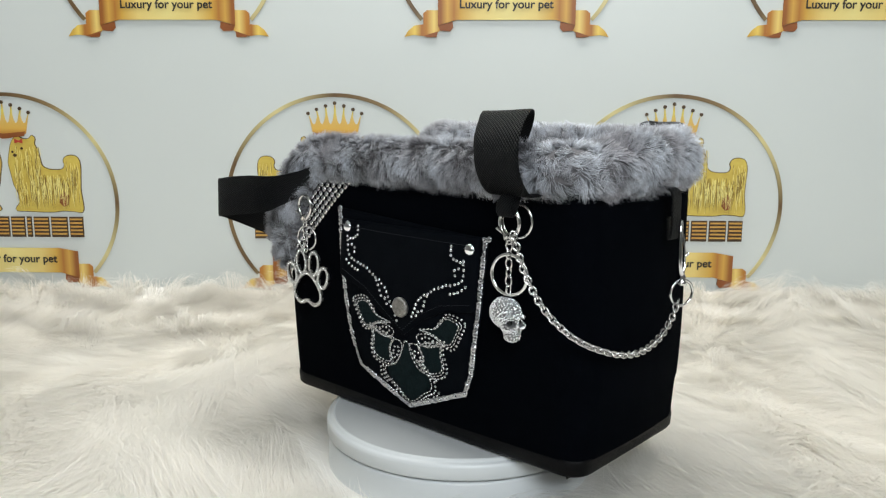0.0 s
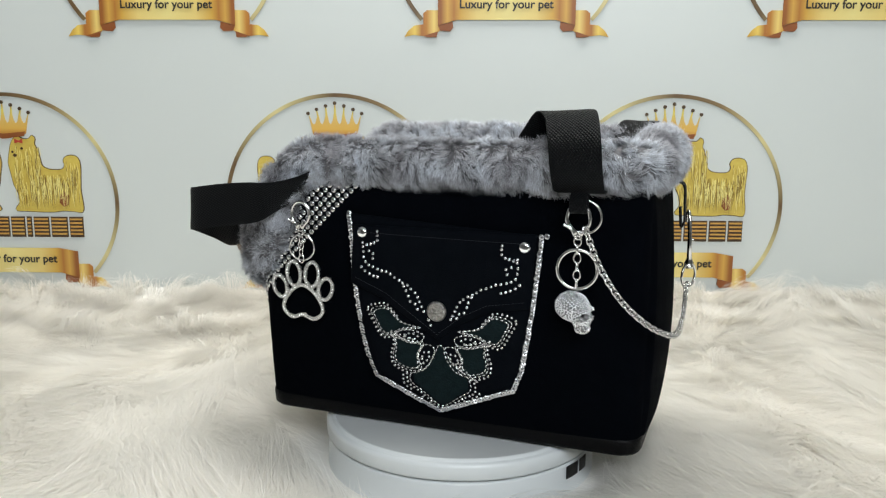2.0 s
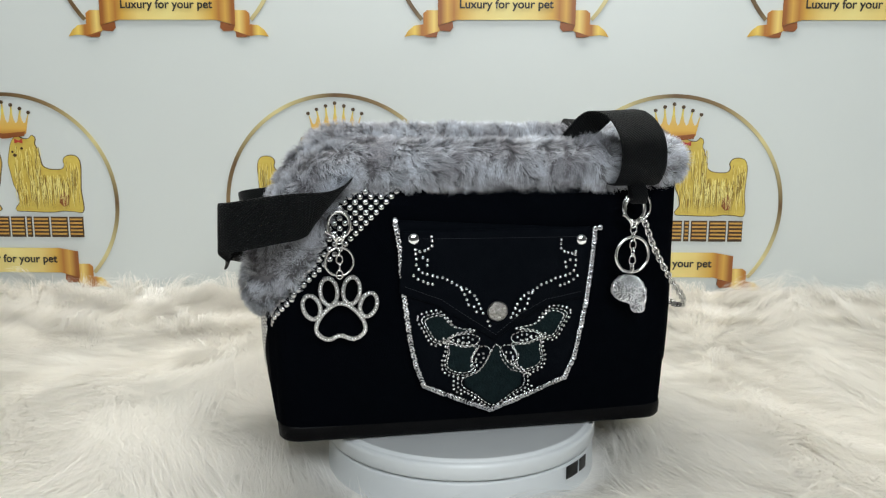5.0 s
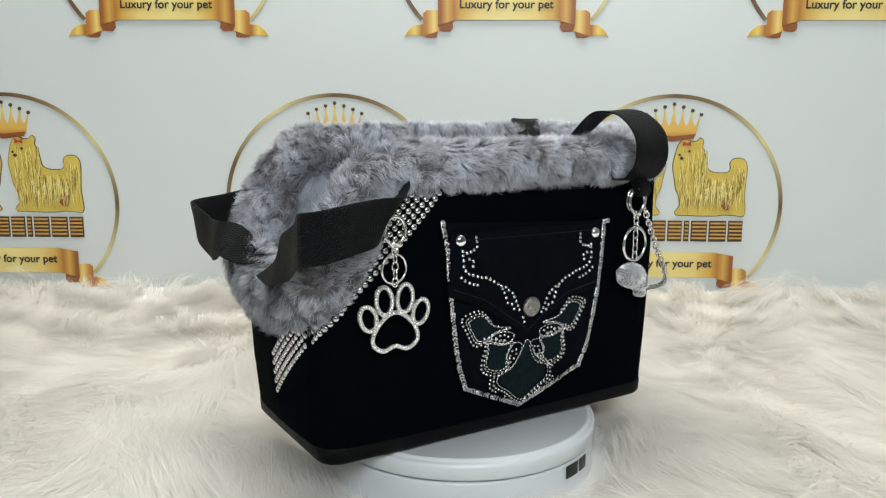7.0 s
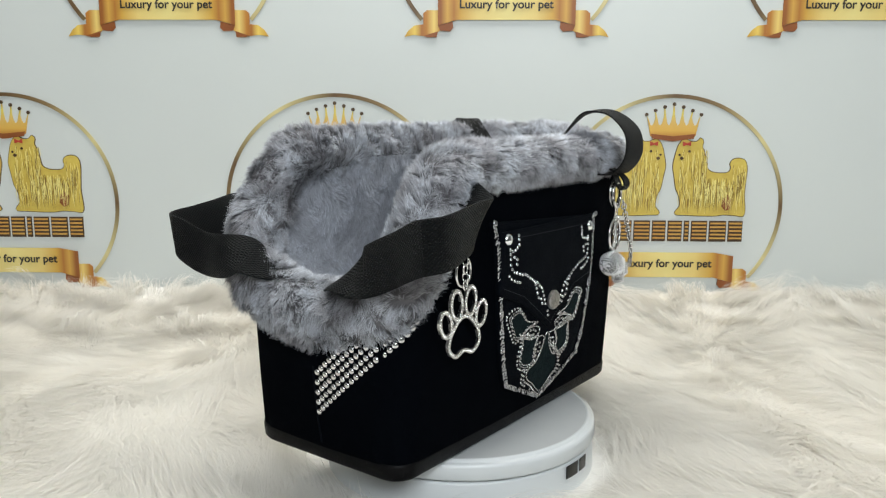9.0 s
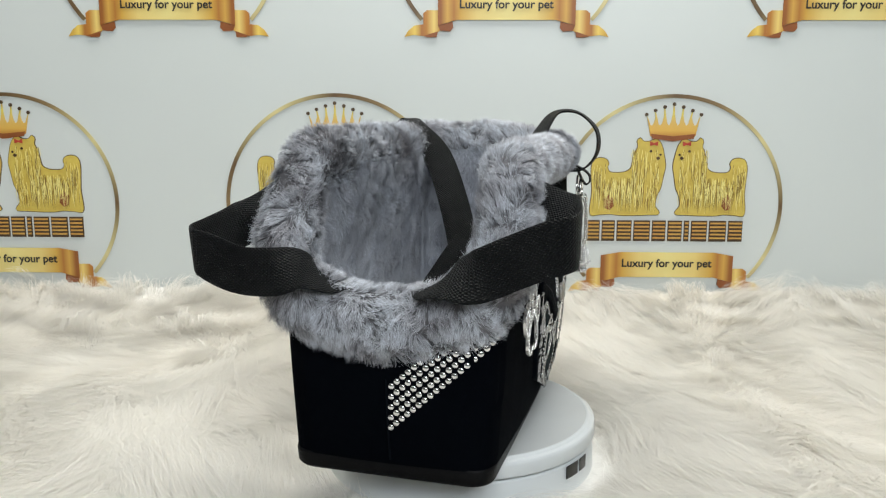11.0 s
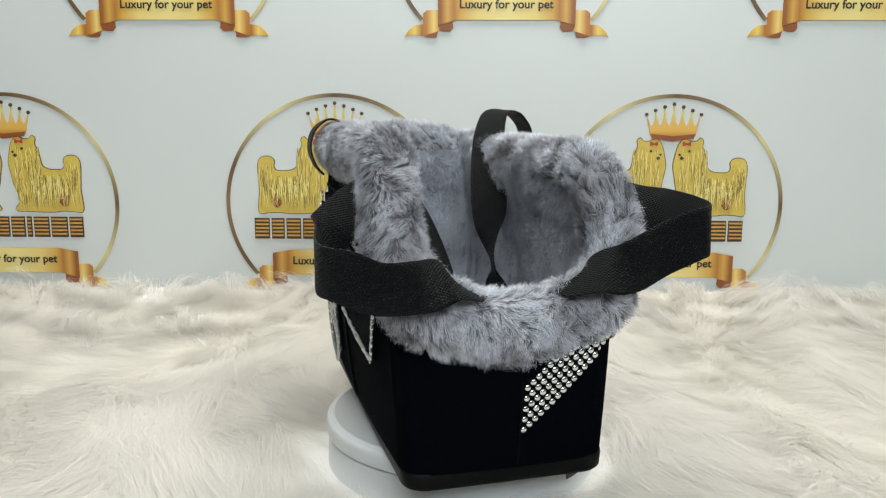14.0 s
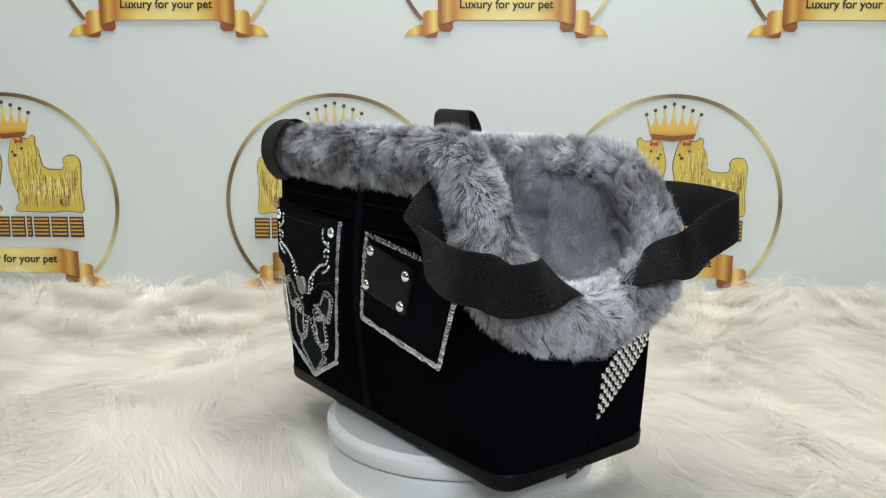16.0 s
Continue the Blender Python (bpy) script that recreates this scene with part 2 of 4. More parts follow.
def strands(name, roots, normals, flow, length, width, lean, rng, curl=0.3, jitter=0.25):
    """Tapered hairs on a surface, each a bent ribbon that faces away from it."""
    n = len(roots)
    f = unit(flow + rng.normal(0, jitter, (n, 3)))
    f = unit(f - normals * np.sum(f * normals, -1, keepdims=True))
    L = (length * rng.uniform(0.65, 1.25, n))[:, None]
    steep = unit(normals * (1 - lean) + f * lean)
    flat = unit(normals * (1 - lean) * 0.45 + f * lean + rng.normal(0, curl, (n, 3)) * 0.4)
    p0 = roots - normals * 0.001
    p1 = p0 + steep * L * 0.36
    p2 = p1 + unit(steep + flat) * L * 0.34
    p3 = p2 + flat * L * 0.34
    side = unit(np.cross(f, normals))
    w = (width * rng.uniform(0.7, 1.3, n))[:, None]
    v = np.stack([p0 - side * w * 0.5, p0 + side * w * 0.5, p1 - side * w * 0.5, p1 + side * w * 0.5,
                  p2 - side * w * 0.36, p2 + side * w * 0.36, p3], 1)
    b = (np.arange(n) * 7)[:, None]
    quads = np.concatenate([b + np.array([0, 1, 3, 2]), b + np.array([2, 3, 5, 4])])
    tris = b + np.array([4, 5, 6])
    me = smooth(mesh_of(name, v.reshape(-1, 3), quads, tris))
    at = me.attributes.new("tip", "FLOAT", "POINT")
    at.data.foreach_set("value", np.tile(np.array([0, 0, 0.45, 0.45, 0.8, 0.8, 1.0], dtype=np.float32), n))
    return me


def ring_bm(major, minor, n=28, sides=8, squash=1.0):
    a = np.linspace(0, 2 * math.pi, n, endpoint=False)
    return tube_mesh("ring", np.stack([major * np.cos(a), 0 * a, major * squash * np.sin(a)], -1), minor, sides, True)


def extrude_outline(name, outline, depth, holes=()):
    """A flat shape in x and z, with thickness in y (front at y = 0, back at y = depth)."""
    bm = bmesh.new()
    edges = []
    for loop in (outline, *holes):
        vs = [bm.verts.new((x, 0, z)) for x, z in loop]
        edges += [bm.edges.new((vs[i], vs[(i + 1) % len(vs)])) for i in range(len(vs))]
    bmesh.ops.triangle_fill(bm, use_beauty=True, use_dissolve=False, edges=edges, normal=(0, -1, 0))
    res = bmesh.ops.extrude_face_region(bm, geom=bm.faces[:])
    bmesh.ops.translate(bm, verts=[g for g in res["geom"] if isinstance(g, bmesh.types.BMVert)], vec=(0, depth, 0))
    bmesh.ops.recalc_face_normals(bm, faces=bm.faces[:])
    me = bpy.data.meshes.new(name)
    bm.to_mesh(me)
    bm.free()
    return me


def box_bm(x0, x1, y0, y1, z0, z1, bevel=0.0):
    bm = bmesh.new()
    bmesh.ops.create_cube(bm, size=1)
    bmesh.ops.scale(bm, vec=(x1 - x0, y1 - y0, z1 - z0), verts=bm.verts)
    bmesh.ops.translate(bm, vec=((x0 + x1) / 2, (y0 + y1) / 2, (z0 + z1) / 2), verts=bm.verts)
    if bevel:
        bmesh.ops.bevel(bm, geom=bm.edges[:], offset=bevel, segments=2, affect="EDGES")
    return bm


def lathe(name, profile, n=96):
    """A turned body about z; profile: rows of (radius, height)."""
    a = np.linspace(0, 2 * math.pi, n, endpoint=False)
    p = np.asarray(profile, float)
    v = np.stack([p[:, :1] * np.cos(a), p[:, :1] * np.sin(a), np.repeat(p[:, 1:], n, 1)], -1)
    return smooth(mesh_of(name, v.reshape(-1, 3), grid_faces(len(p), n, True)))


# ---- the room ----
def structure(name, bm, mat, label, category):
    ob = part(name, bm, mat, None)
    return tagged(ob, label, category, kind="structure")


structure("floor", box_bm(-2.6, 2.6, -3.2, 1.2, -0.85, -0.80), FLOOR, "brown hard studio floor under the table", "floor")
structure("ceiling", box_bm(-2.6, 2.6, -3.2, 1.2, 2.0, 2.05), WALL, "plain white painted studio ceiling", "ceiling")
structure("wall_north", box_bm(-2.6, 2.6, 1.2, 1.3, -0.85, 2.05), WALL, "plain white painted wall behind the backdrop", "wall")
structure("wall_south", box_bm(-2.6, 2.6, -3.3, -3.2, -0.85, 2.05), DARK_WALL, "plain grey painted wall behind the camera", "wall")
structure("wall_west", box_bm(-2.7, -2.6, -3.3, 1.3, -0.85, 2.05), DARK_WALL, "plain grey painted studio side wall", "wall")
structure("wall_east", box_bm(2.6, 2.7, -3.3, 1.3, -0.85, 2.05), DARK_WALL, "plain grey painted studio side wall", "wall")

BACK_Y = 0.58
backdrop = structure("backdrop", box_bm(-1.7, 1.7, BACK_Y, BACK_Y + 0.004, -0.80, 1.55), VINYL,
                     "off-white vinyl photo backdrop printed with gold logos", "backdrop")

table = tagged(new("table"), "plain pale laminate table under the fur rug", "table")
part("tabletop", box_bm(-1.5, 1.5, -0.72, 0.57, -0.125, -0.090, 0.004), WOOD, table)
for lx in (-1.42, 1.42):
    for ly in (-0.65, 0.50):
        part("leg", box_bm(lx - 0.025, lx + 0.025, ly - 0.025, ly + 0.025, -0.80, -0.125, 0.003), WOOD, table)

# ---- printed logos ----
LOGO_X, LOGO_Z, PERIOD, ROW = -0.2268, 0.157, 0.599, 0.4530
S = 1.017e-3   # metres of print for each unit of the drawing


def flat(loop, y, holes=()):
    me = extrude_outline("print", loop, 0.0012, holes)
    for v in me.vertices:
        v.co.y -= y
    return me


def arc(cx, cz, r, a0, a1, n=40):
    return [(cx + r * math.cos(radians(a0 + (a1 - a0) * i / n)), cz + r * math.sin(radians(a0 + (a1 - a0) * i / n))) for i in range(n + 1)]


def drawn(us):
    """Drawing units of one logo (right, down from the ring's centre) to metres."""
    return [(u * S, -v * S) for u, v in us]


DOG = [(10, -104), (16, -114), (23, -117), (32, -113), (43, -113), (48, -119), (54, -114), (52, -104), (57, -93), (61, -75), (64, -65), (76, -59),
       (98, -59), (104, -67), (102, -75), (107, -82), (118, -84), (128, -80), (132, -66), (131, -44), (130, -22), (132, 15), (115, 16), (96, 15), (80, 17),
       (54, 17), (30, 16), (11, 15), (12, 8), (18, 0), (16, -18), (10, -31), (6, -53), (3, -70), (6, -88)]
SPIKES = [(-47, -157), (-32, -164), (-16, -170), (0, -175), (16, -170), (32, -164), (47, -157)]


def crown_outline():
    out = [(-39, -122)]
    for (u0, v0), (u1, v1) in zip(SPIKES[:-1], SPIKES[1:]):
        out += [(u0 + 0.9, v0)]
        for f in (0.12, 0.28, 0.5, 0.72, 0.88):
            dip = 1 - abs(2 * f - 1) ** 2.2
            out.append((u0 * 0.93 + (u1 * 0.93 - u0 * 0.93) * f, (v0 + (v1 - v0) * f) + (-140 - (v0 + v1) / 2) * dip))
        out.append((u1 - 0.9, v1))
    return out + [(39, -122), (20, -118), (-20, -118)]


CROWN = crown_outline()


DOG = [tuple(q) for q in spline(DOG, 110, True)]


def make_logo():
    logo = []

    def add(name, me, mat):
        me.name = name
        me.materials.append(mat)
        logo.append((name, me))

    add("ring", flat([(x * 1.018, z) for x, z in arc(0, 0, 194 * S, -42, 222, 90) + arc(0, 0, 187.5 * S, 222, -42, 90)], 0.002), RING_INK)
    add("crown", flat(drawn(CROWN), 0.002), CROWN_INK)
    add("crown_band", flat(drawn([(-38, -126), (0, -122), (38, -126), (36, -118), (0, -113), (-36, -118)]), 0.0035), RUST)
    for x, z in ((-47, -159), (-32, -166), (-16, -172), (0, -177), (16, -172), (32, -166), (47, -159)):
        add("crown_bead", flat(arc(x * S, -z * S, 3.2 * S, 0, 360, 12)[:-1], 0.0035), BROWN)
    for s in (1, -1):
        add("dog", flat(drawn([(s * u - (7 if s < 0 else 0), v) for u, v in DOG]), 0.002), GOLD_DOG)
        o = -7 if s < 0 else 0
        grown = []
        for a in range(len(DOG)):
            (x0, y0), (x1, y1), (x2, y2) = DOG[a - 1], DOG[a], DOG[(a + 1) % len(DOG)]
            nx, ny = y2 - y0, x0 - x2
            ln = math.hypot(nx, ny) or 1
            grown.append((x1 + 1.2 * nx / ln, y1 + 1.2 * ny / ln))
        add("dog_outline", flat(drawn([(s * u - (7 if s < 0 else 0), v) for u, v in grown]), 0.0012), BROWN)
        for eu, ev, er in ((13, -90, 2.0), (30, -96, 2.2), (17, -84, 3.0)):
            add("face_mark", flat(arc((s * eu - (7 if s < 0 else 0)) * S, -ev * S, er * S, 0, 360, 12)[:-1], 0.0040), BROWN)
        add("bow", flat(drawn([(s * u + o, v) for u, v in ((18, -113), (25, -110), (32, -113), (32, -105), (25, -107), (18, -105))]), 0.0035), RED)
        add("patch", flat(drawn([(s * u + o, v) for u, v in ((92, -12), (100, -20), (108, -12), (107, 4), (98, 8), (91, 0))]), 0.0035), RUST)
        bm = bmesh.new()
        rng = np.random.default_rng(5)
        pale = bmesh.new()
        for turn_ in range(300):
            u0, v0 = rng.uniform(14, 128), rng.uniform(-50, -20)
            if u0 < 62:
                v0 = rng.uniform(-100, -10)
            elif u0 > 106:
                v0 = rng.uniform(-74, -20)
            v1 = min(14, v0 + rng.uniform(18, 50))
            c = rng.uniform(-3, 3)
            pts = [(u0, v0), (u0 + 0.8, v0), (u0 + c + 0.7, (v0 + v1) / 2), (u0 + 0.5, v1), (u0 + c, (v0 + v1) / 2)]
            home = bm if turn_ % 2 else pale
            vs = [home.verts.new((x, -0.0033 if turn_ % 2 else -0.0036, z)) for x, z in drawn([(s * u + o, v) for u, v in pts])]
            home.faces.new(vs)
        me = bpy.data.meshes.new("coat_shine")
        pale.to_mesh(me)
        pale.free()
        add("coat_shine", me, GOLD_PALE)
        me = bpy.data.meshes.new("coat_line")
        bm.to_mesh(me)
        bm.free()
        add("coat_line", me, GOLD_DEEP)
    widths = [30, 26, 29, 32, 27, 28, 12, 31, 33, 28]
    u = -148
    for w in widths:
        add("name_bar", flat(drawn([(u, 26), (u + w - 3, 26), (u + w - 3, 63), (u, 63)]), 0.002), BROWN)
        for k in range(5):
            add("name_line", flat(drawn([(u + 1.6, 29 + 6.6 * k), (u + w - 4.6, 29 + 6.6 * k), (u + w - 4.6, 32.0 + 6.6 * k), (u + 1.6, 32.0 + 6.6 * k)]), 0.0035), GOLD)
        u += w + 0.6
    def lower(us):
        return drawn([(u_ * 1.045, v_ + 9) for u_, v_ in us])

    band = [(-112, 80), (-80, 74), (80, 74), (112, 80), (112, 128), (80, 119), (-80, 119), (-112, 128)]
    add("ribbon", flat(lower(band), 0.0035), RIBBON_INK)
    for s in (1, -1):
        add("ribbon_fold", flat(lower([(s * 88, 122), (s * 112, 128), (s * 108, 137), (s * 92, 138), (s * 87, 132)]), 0.0030), RUST)
        add("ribbon_loop", flat(lower([(s * 108, 103), (s * 130, 103), (s * 136, 108), (s * 136, 146), (s * 114, 141), (s * 108, 136)]), 0.0022), LOOP_INK)
        add("ribbon_fold", flat(lower([(s * 112, 138), (s * 136, 146), (s * 128, 148), (s * 114, 148)]), 0.0040), RUST)
        add("ribbon_tail", flat(lower([(s * 134, 126), (s * 150, 128), (s * 160, 136), (s * 167, 147), (s * 152, 144), (s * 134, 146)]), 0.0018), LOOP_INK)
    cu = bpy.data.curves.new("slogan", "FONT")
    cu.body, cu.align_x, cu.align_y, cu.size, cu.offset = "Luxury for your pet", "CENTER", "CENTER", 1.0, 0.023
    ob = bpy.data.objects.new("slogan", cu)
    scene.collection.objects.link(ob)
    bpy.context.view_layer.update()
    me = bpy.data.meshes.new_from_object(ob.evaluated_get(bpy.context.evaluated_depsgraph_get()))
    bpy.data.objects.remove(ob)
    xs = [v.co.x for v in me.vertices]
    k = 0.162 / (max(xs) - min(xs))
    me.transform(Matrix.Translation((-0.001, -0.0052, -103 * S)) @ Matrix.Rotation(radians(90), 4, "X") @ Matrix.Diagonal((k, k, 1, 1)))
    add("slogan", me, INK)
    return logo


LOGO = make_logo()
centres = [(LOGO_X + PERIOD * i, LOGO_Z) for i in (-1, 0, 1, 2)] + [(LOGO_X + 0.302 + 0.593 * i, LOGO_Z + ROW) for i in (-1, 0, 1)]
for cx, cz in centres:
    logo = new("logo")
    logo.parent = backdrop
    logo.location = (cx, BACK_Y, cz)
    logo["label"] = "printed gold ring logo with crown and two dogs"
    for name, me in LOGO:
        part(name, me, None, logo)

# ---- fur rug ----
def rug_height(x, y):
    n = np.array([noise.noise((a * 3.2, b * 3.2, 0.3)) * 0.019 + noise.noise((a * 8.0, b * 8.0, 4.1)) * 0.005 for a, b in zip(x.ravel(), y.ravel())]).reshape(x.shape)
    rise = np.clip((y - 0.30) / 0.26, 0, 1) ** 1.5 * 0.042
    r = np.hypot(x, y)
    near = np.clip((r - 0.165) / 0.13, 0, 1)
    return -0.060 + rise + n * near + 0.020 * near


def build_rug():
    rug = tagged(new("fur_rug"), "white long-haired faux fur rug spread over a table", "rug")
    nx, ny = 150, 80
    xs, ys = np.linspace(-1.48, 1.48, nx), np.linspace(-0.70, 0.565, ny)
    X, Y = np.meshgrid(xs, ys)
    Z = rug_height(X, Y)
    part("backing", smooth(mesh_of("backing", np.stack([X, Y, Z], -1), grid_faces(ny, nx))), RUG_BACK, rug)
    rng = np.random.default_rng(11)
    # pointed locks of silky hair; those along the far edge stand up
    for name, locks, each, y0, y1, long_, low, high, spread in (("hair", 2700, 82, -0.24, 0.555, 0.070, 0.20, 0.34, 0.0165), ("wisp", 460, 34, 0.38, 0.555, 0.062, 0.40, 0.85, 0.0080)):
        ly = rng.uniform(y0, y1, locks)
        lx = rng.uniform(-1, 1, locks) * (0.60 * (ly + 0.88) + 0.13)
        ok = np.hypot(lx, ly) > 0.178
        lx, ly = lx[ok], ly[ok]
        n = len(lx)
        la = np.array([noise.noise((a * 2.1, b * 2.1, 9.0)) * 6.5 for a, b in zip(lx, ly)]) + rng.normal(0, 0.38, n)
        L = long_ * rng.uniform(0.65, 1.35, n)
        inward = np.hypot(lx + np.cos(la) * L, ly + np.sin(la) * L) < 0.172
        la = np.where(inward, la + math.pi, la)
        lift = rng.uniform(low, high, n)
        d = np.stack([np.cos(la), np.sin(la), 0 * la], -1)
        d[:, 1] = np.where(ly + d[:, 1] * L > 0.565, -np.abs(d[:, 1]) * 0.4, d[:, 1])
        lock = np.repeat(np.arange(n), each)
        m = len(lock)
        off = rng.normal(0, spread, (m, 2))
        x, y = lx[lock] + off[:, 0], np.minimum(ly[lock] + off[:, 1], 0.562)
        root = np.stack([x, y, rug_height(x, y) - 0.001], -1)
        top = np.stack([lx, ly, rug_height(lx, ly)], -1) + d * L[:, None] + np.stack([0 * L, 0 * L, lift * L * 0.75], -1)
        grow = rng.uniform(0.68, 1.08, m)[:, None]
        tip = root + (top[lock] + np.c_[off * 0.62, rng.normal(0, 0.0022, m)] + rng.normal(0, 0.0062, (m, 3)) - root) * grow
        tip[:, 1] = np.minimum(tip[:, 1], 0.574)
        mid = root + d[lock] * (L[lock] * 0.30)[:, None] * grow + np.stack([0 * x, 0 * x, lift[lock] * L[lock] * 0.95], -1) * grow + rng.normal(0, 0.0025, (m, 3))
        curve = [root * (1 - t) ** 2 + mid * 2 * t * (1 - t) + tip * t * t for t in (0.0, 0.36, 0.7, 1.0)]
        side = unit(np.cross(tip - root, np.array([0.0, 0, 1])) + rng.normal(0, 0.012, (m, 3))) * (0.00036 * rng.uniform(0.7, 1.4, m))[:, None]
        v = np.stack([curve[0] - side, curve[0] + side, curve[1] - side, curve[1] + side, curve[2] - side * 0.75, curve[2] + side * 0.75, curve[3]], 1)
        b = (np.arange(m) * 7)[:, None]
        me = smooth(mesh_of(name, v.reshape(-1, 3), np.concatenate([b + np.array([0, 1, 3, 2]), b + np.array([2, 3, 5, 4])]), b + np.array([4, 5, 6])))
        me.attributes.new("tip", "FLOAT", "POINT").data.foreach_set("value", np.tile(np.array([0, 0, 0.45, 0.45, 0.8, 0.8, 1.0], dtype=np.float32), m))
        tagged(part(name, me, RUG_FUR, rug), kind="stuff")


build_rug()

# ---- turntable ----
turntable = tagged(new("turntable"), "round white plastic display turntable on the fur rug", "turntable")
turntable.location = (0, 0, -0.0598)
part("base", lathe("base", [(0.0, -0.024), (0.147, -0.024), (0.1495, -0.020), (0.1495, 0.0), (0.1485, 0.030), (0.1476, 0.0315), (0.1460, 0.0322), (0.1400, 0.0325), (0.0, 0.0325)]), PLASTIC, turntable)
platter = part("platter", lathe("platter", [(0.0, 0.0345), (0.1480, 0.0345), (0.1498, 0.0354), (0.1504, 0.0370), (0.1504, 0.0475), (0.1497, 0.0505), (0.1480, 0.0518), (0.1462, 0.0520), (0.1452, 0.0528), (0.1440, 0.0545), (0.1424, 0.0553), (0.1412, 0.0548)]), PLASTIC, turntable)
part("platter_face", lathe("platter_face", [(0.1412, 0.0548), (0.10, 0.0556), (0.0, 0.0557)]), PLATTER_TOP, platter, "grey matte platter face")
part("spindle", lathe("spindle", [(0.05, 0.033), (0.05, 0.037)]), PLASTIC, turntable)
for half, deg in ((0.0105, 50), (0.0075, 58.5)):
    bm = bmesh.new()
    cols = [[bm.verts.new((0.1499 * math.sin(radians(deg) + a), -0.1499 * math.cos(radians(deg) + a), z)) for z in (0.0170, 0.0305)] for a in np.linspace(-half / 0.15, half / 0.15, 6)]
    for c0, c1 in zip(cols[:-1], cols[1:]):
        bm.faces.new((c0[0], c1[0], c1[1], c0[1]))
    st = part("sticker", bm, BLACK_GLOSS, turntable, "small black printed sticker")
    mod = st.modifiers.new("thickness", "SOLIDIFY")
    mod.thickness, mod.offset = 0.0006, 1

# ---- the bag ----
bag = tagged(new("pet_carrier_bag"), "black velvet pet carrier bag with grey fur rim, on a turntable", "bag")
TOP = 0.2795


def half_x(z):
    return 0.2042 + 0.0035 * math.sin(min(1, z / 0.13) * math.pi / 2)


def half_y(z):
    return 0.0945 + 0.009 * min(1, z / 0.2)


def shell_point(a, z, inset=0.0, bulge=0.013):
    """A point of the bag's wall: a is the way round from the middle of the front, 0 to 1, anticlockwise from above."""
    hx, hy, r = half_x(z) - inset, half_y(z) - inset, 0.020
    lx, ly, q = 2 * (hx - r), 2 * (hy - r), math.pi * r / 2
    total = 2 * lx + 2 * ly + 4 * q
    s = (a * total) % total
    for kind, length, ox, oy, dx, dy in (("l", lx / 2, 0, -hy, 1, 0), ("q", q, hx - r, -hy + r, 0, -1), ("l", ly, hx, -hy + r, 0, 1), ("q", q, hx - r, hy - r, 1, 0),
                                         ("l", lx, hx - r, hy, -1, 0), ("q", q, -hx + r, hy - r, 0, 1), ("l", ly, -hx, hy - r, 0, -1), ("q", q, -hx + r, -hy + r, -1, 0), ("l", lx / 2, -hx + r, -hy, 1, 0)):
        if s <= length:
            break
        s -= length
    if kind == "l":
        x, y = ox + dx * s, oy + dy * s
        m = max(0, math.sin(min(1, max(0, z / 0.25)) * math.pi)) ** 0.6 * bulge
        if dx:
            y += math.copysign(m * max(0, 1 - (x / hx) ** 2), oy)
        else:
            x += math.copysign(m * max(0, 1 - (y / hy) ** 2), ox)
        return x, y
    g = s / r
    c0 = math.atan2(dy, dx) + g
    return ox + r * math.cos(c0), oy + r * math.sin(c0)


def rim_height(x, y):
    """Height of the cut edge: level, with a deep dip round the open end."""
    k = min(1, max(0, (-0.149 - x) / 0.062))
    drop = 0.10 * (k * k * (3 - 2 * k))
    if x < -0.17:
        drop += 0.037 * max(0, 1 - (y / 0.105) ** 2) * min(1, (-0.17 - x) / 0.03)
    return TOP - drop


def lining_inset(share, x):
    """How far the lining stands in from the wall; it swells towards the fur roll at the top."""
    return 0.017 + 0.015 * max(0.0, (share - 0.40) / 0.60) ** 1.4 * min(1.0, max(0.0, (x + 0.17) / 0.09))


def build_body():
    na, nz = 260, 40
    for name, inset, bottom, mat, label in (("body", 0.0, 0.018, VELVET, "black velvet outer wall"), ("lining", 0.017, 0.026, LINING, "grey plush lining")):
        v = np.zeros((nz, na, 3))
        for j in range(na):
            a = j / na
            h = rim_height(*shell_point(a, 0.15))
            for i in range(nz):
                z = bottom + (h - bottom) * i / (nz - 1)
                px_, py_ = shell_point(a, z, lining_inset(i / (nz - 1), shell_point(a, 0.15)[0]) if inset else 0.0)
                v[i, j] = px_, py_, z
                if inset and 0 < i < nz - 4:
                    k = 1 - 0.035 * max(0, noise.noise((px_ * 22, py_ * 22, z * 22))) - 0.012 * noise.noise((px_ * 70, py_ * 70, z * 70 + 5))
                    v[i, j, :2] *= k
        quads = grid_faces(nz, na, True)
        if inset:
            quads = quads[:, ::-1]
            c = len(v.reshape(-1, 3))
            verts = np.concatenate([v.reshape(-1, 3), [[0, 0, bottom]]])
            tris = [[j, (j + 1) % na, c] for j in range(na)]
            part(name, smooth(mesh_of(name, verts, quads, tris)), mat, bag, label)
        else:
            part(name, smooth(mesh_of(name, v.reshape(-1, 3), quads)), mat, bag)
    # leather band and base
    zs = [(0.0, 0.006), (0.002, 0.001), (0.005, -0.0008), (0.016, -0.0010), (0.0185, -0.0006), (0.0187, 0.001)]
    v = np.array([[(*shell_point(j / na, z, ins, 0.003), z) for j in range(na)] for z, ins in zs])
    verts = np.concatenate([v.reshape(-1, 3), [[0, 0, 0.0]]])
    tris = [[(j + 1) % na, j, len(verts) - 1] for j in range(na)]
    part("base_band", smooth(mesh_of("base_band", verts, grid_faces(len(zs), na, True), tris)), LEATHER, bag, "black leather base band")


build_body()


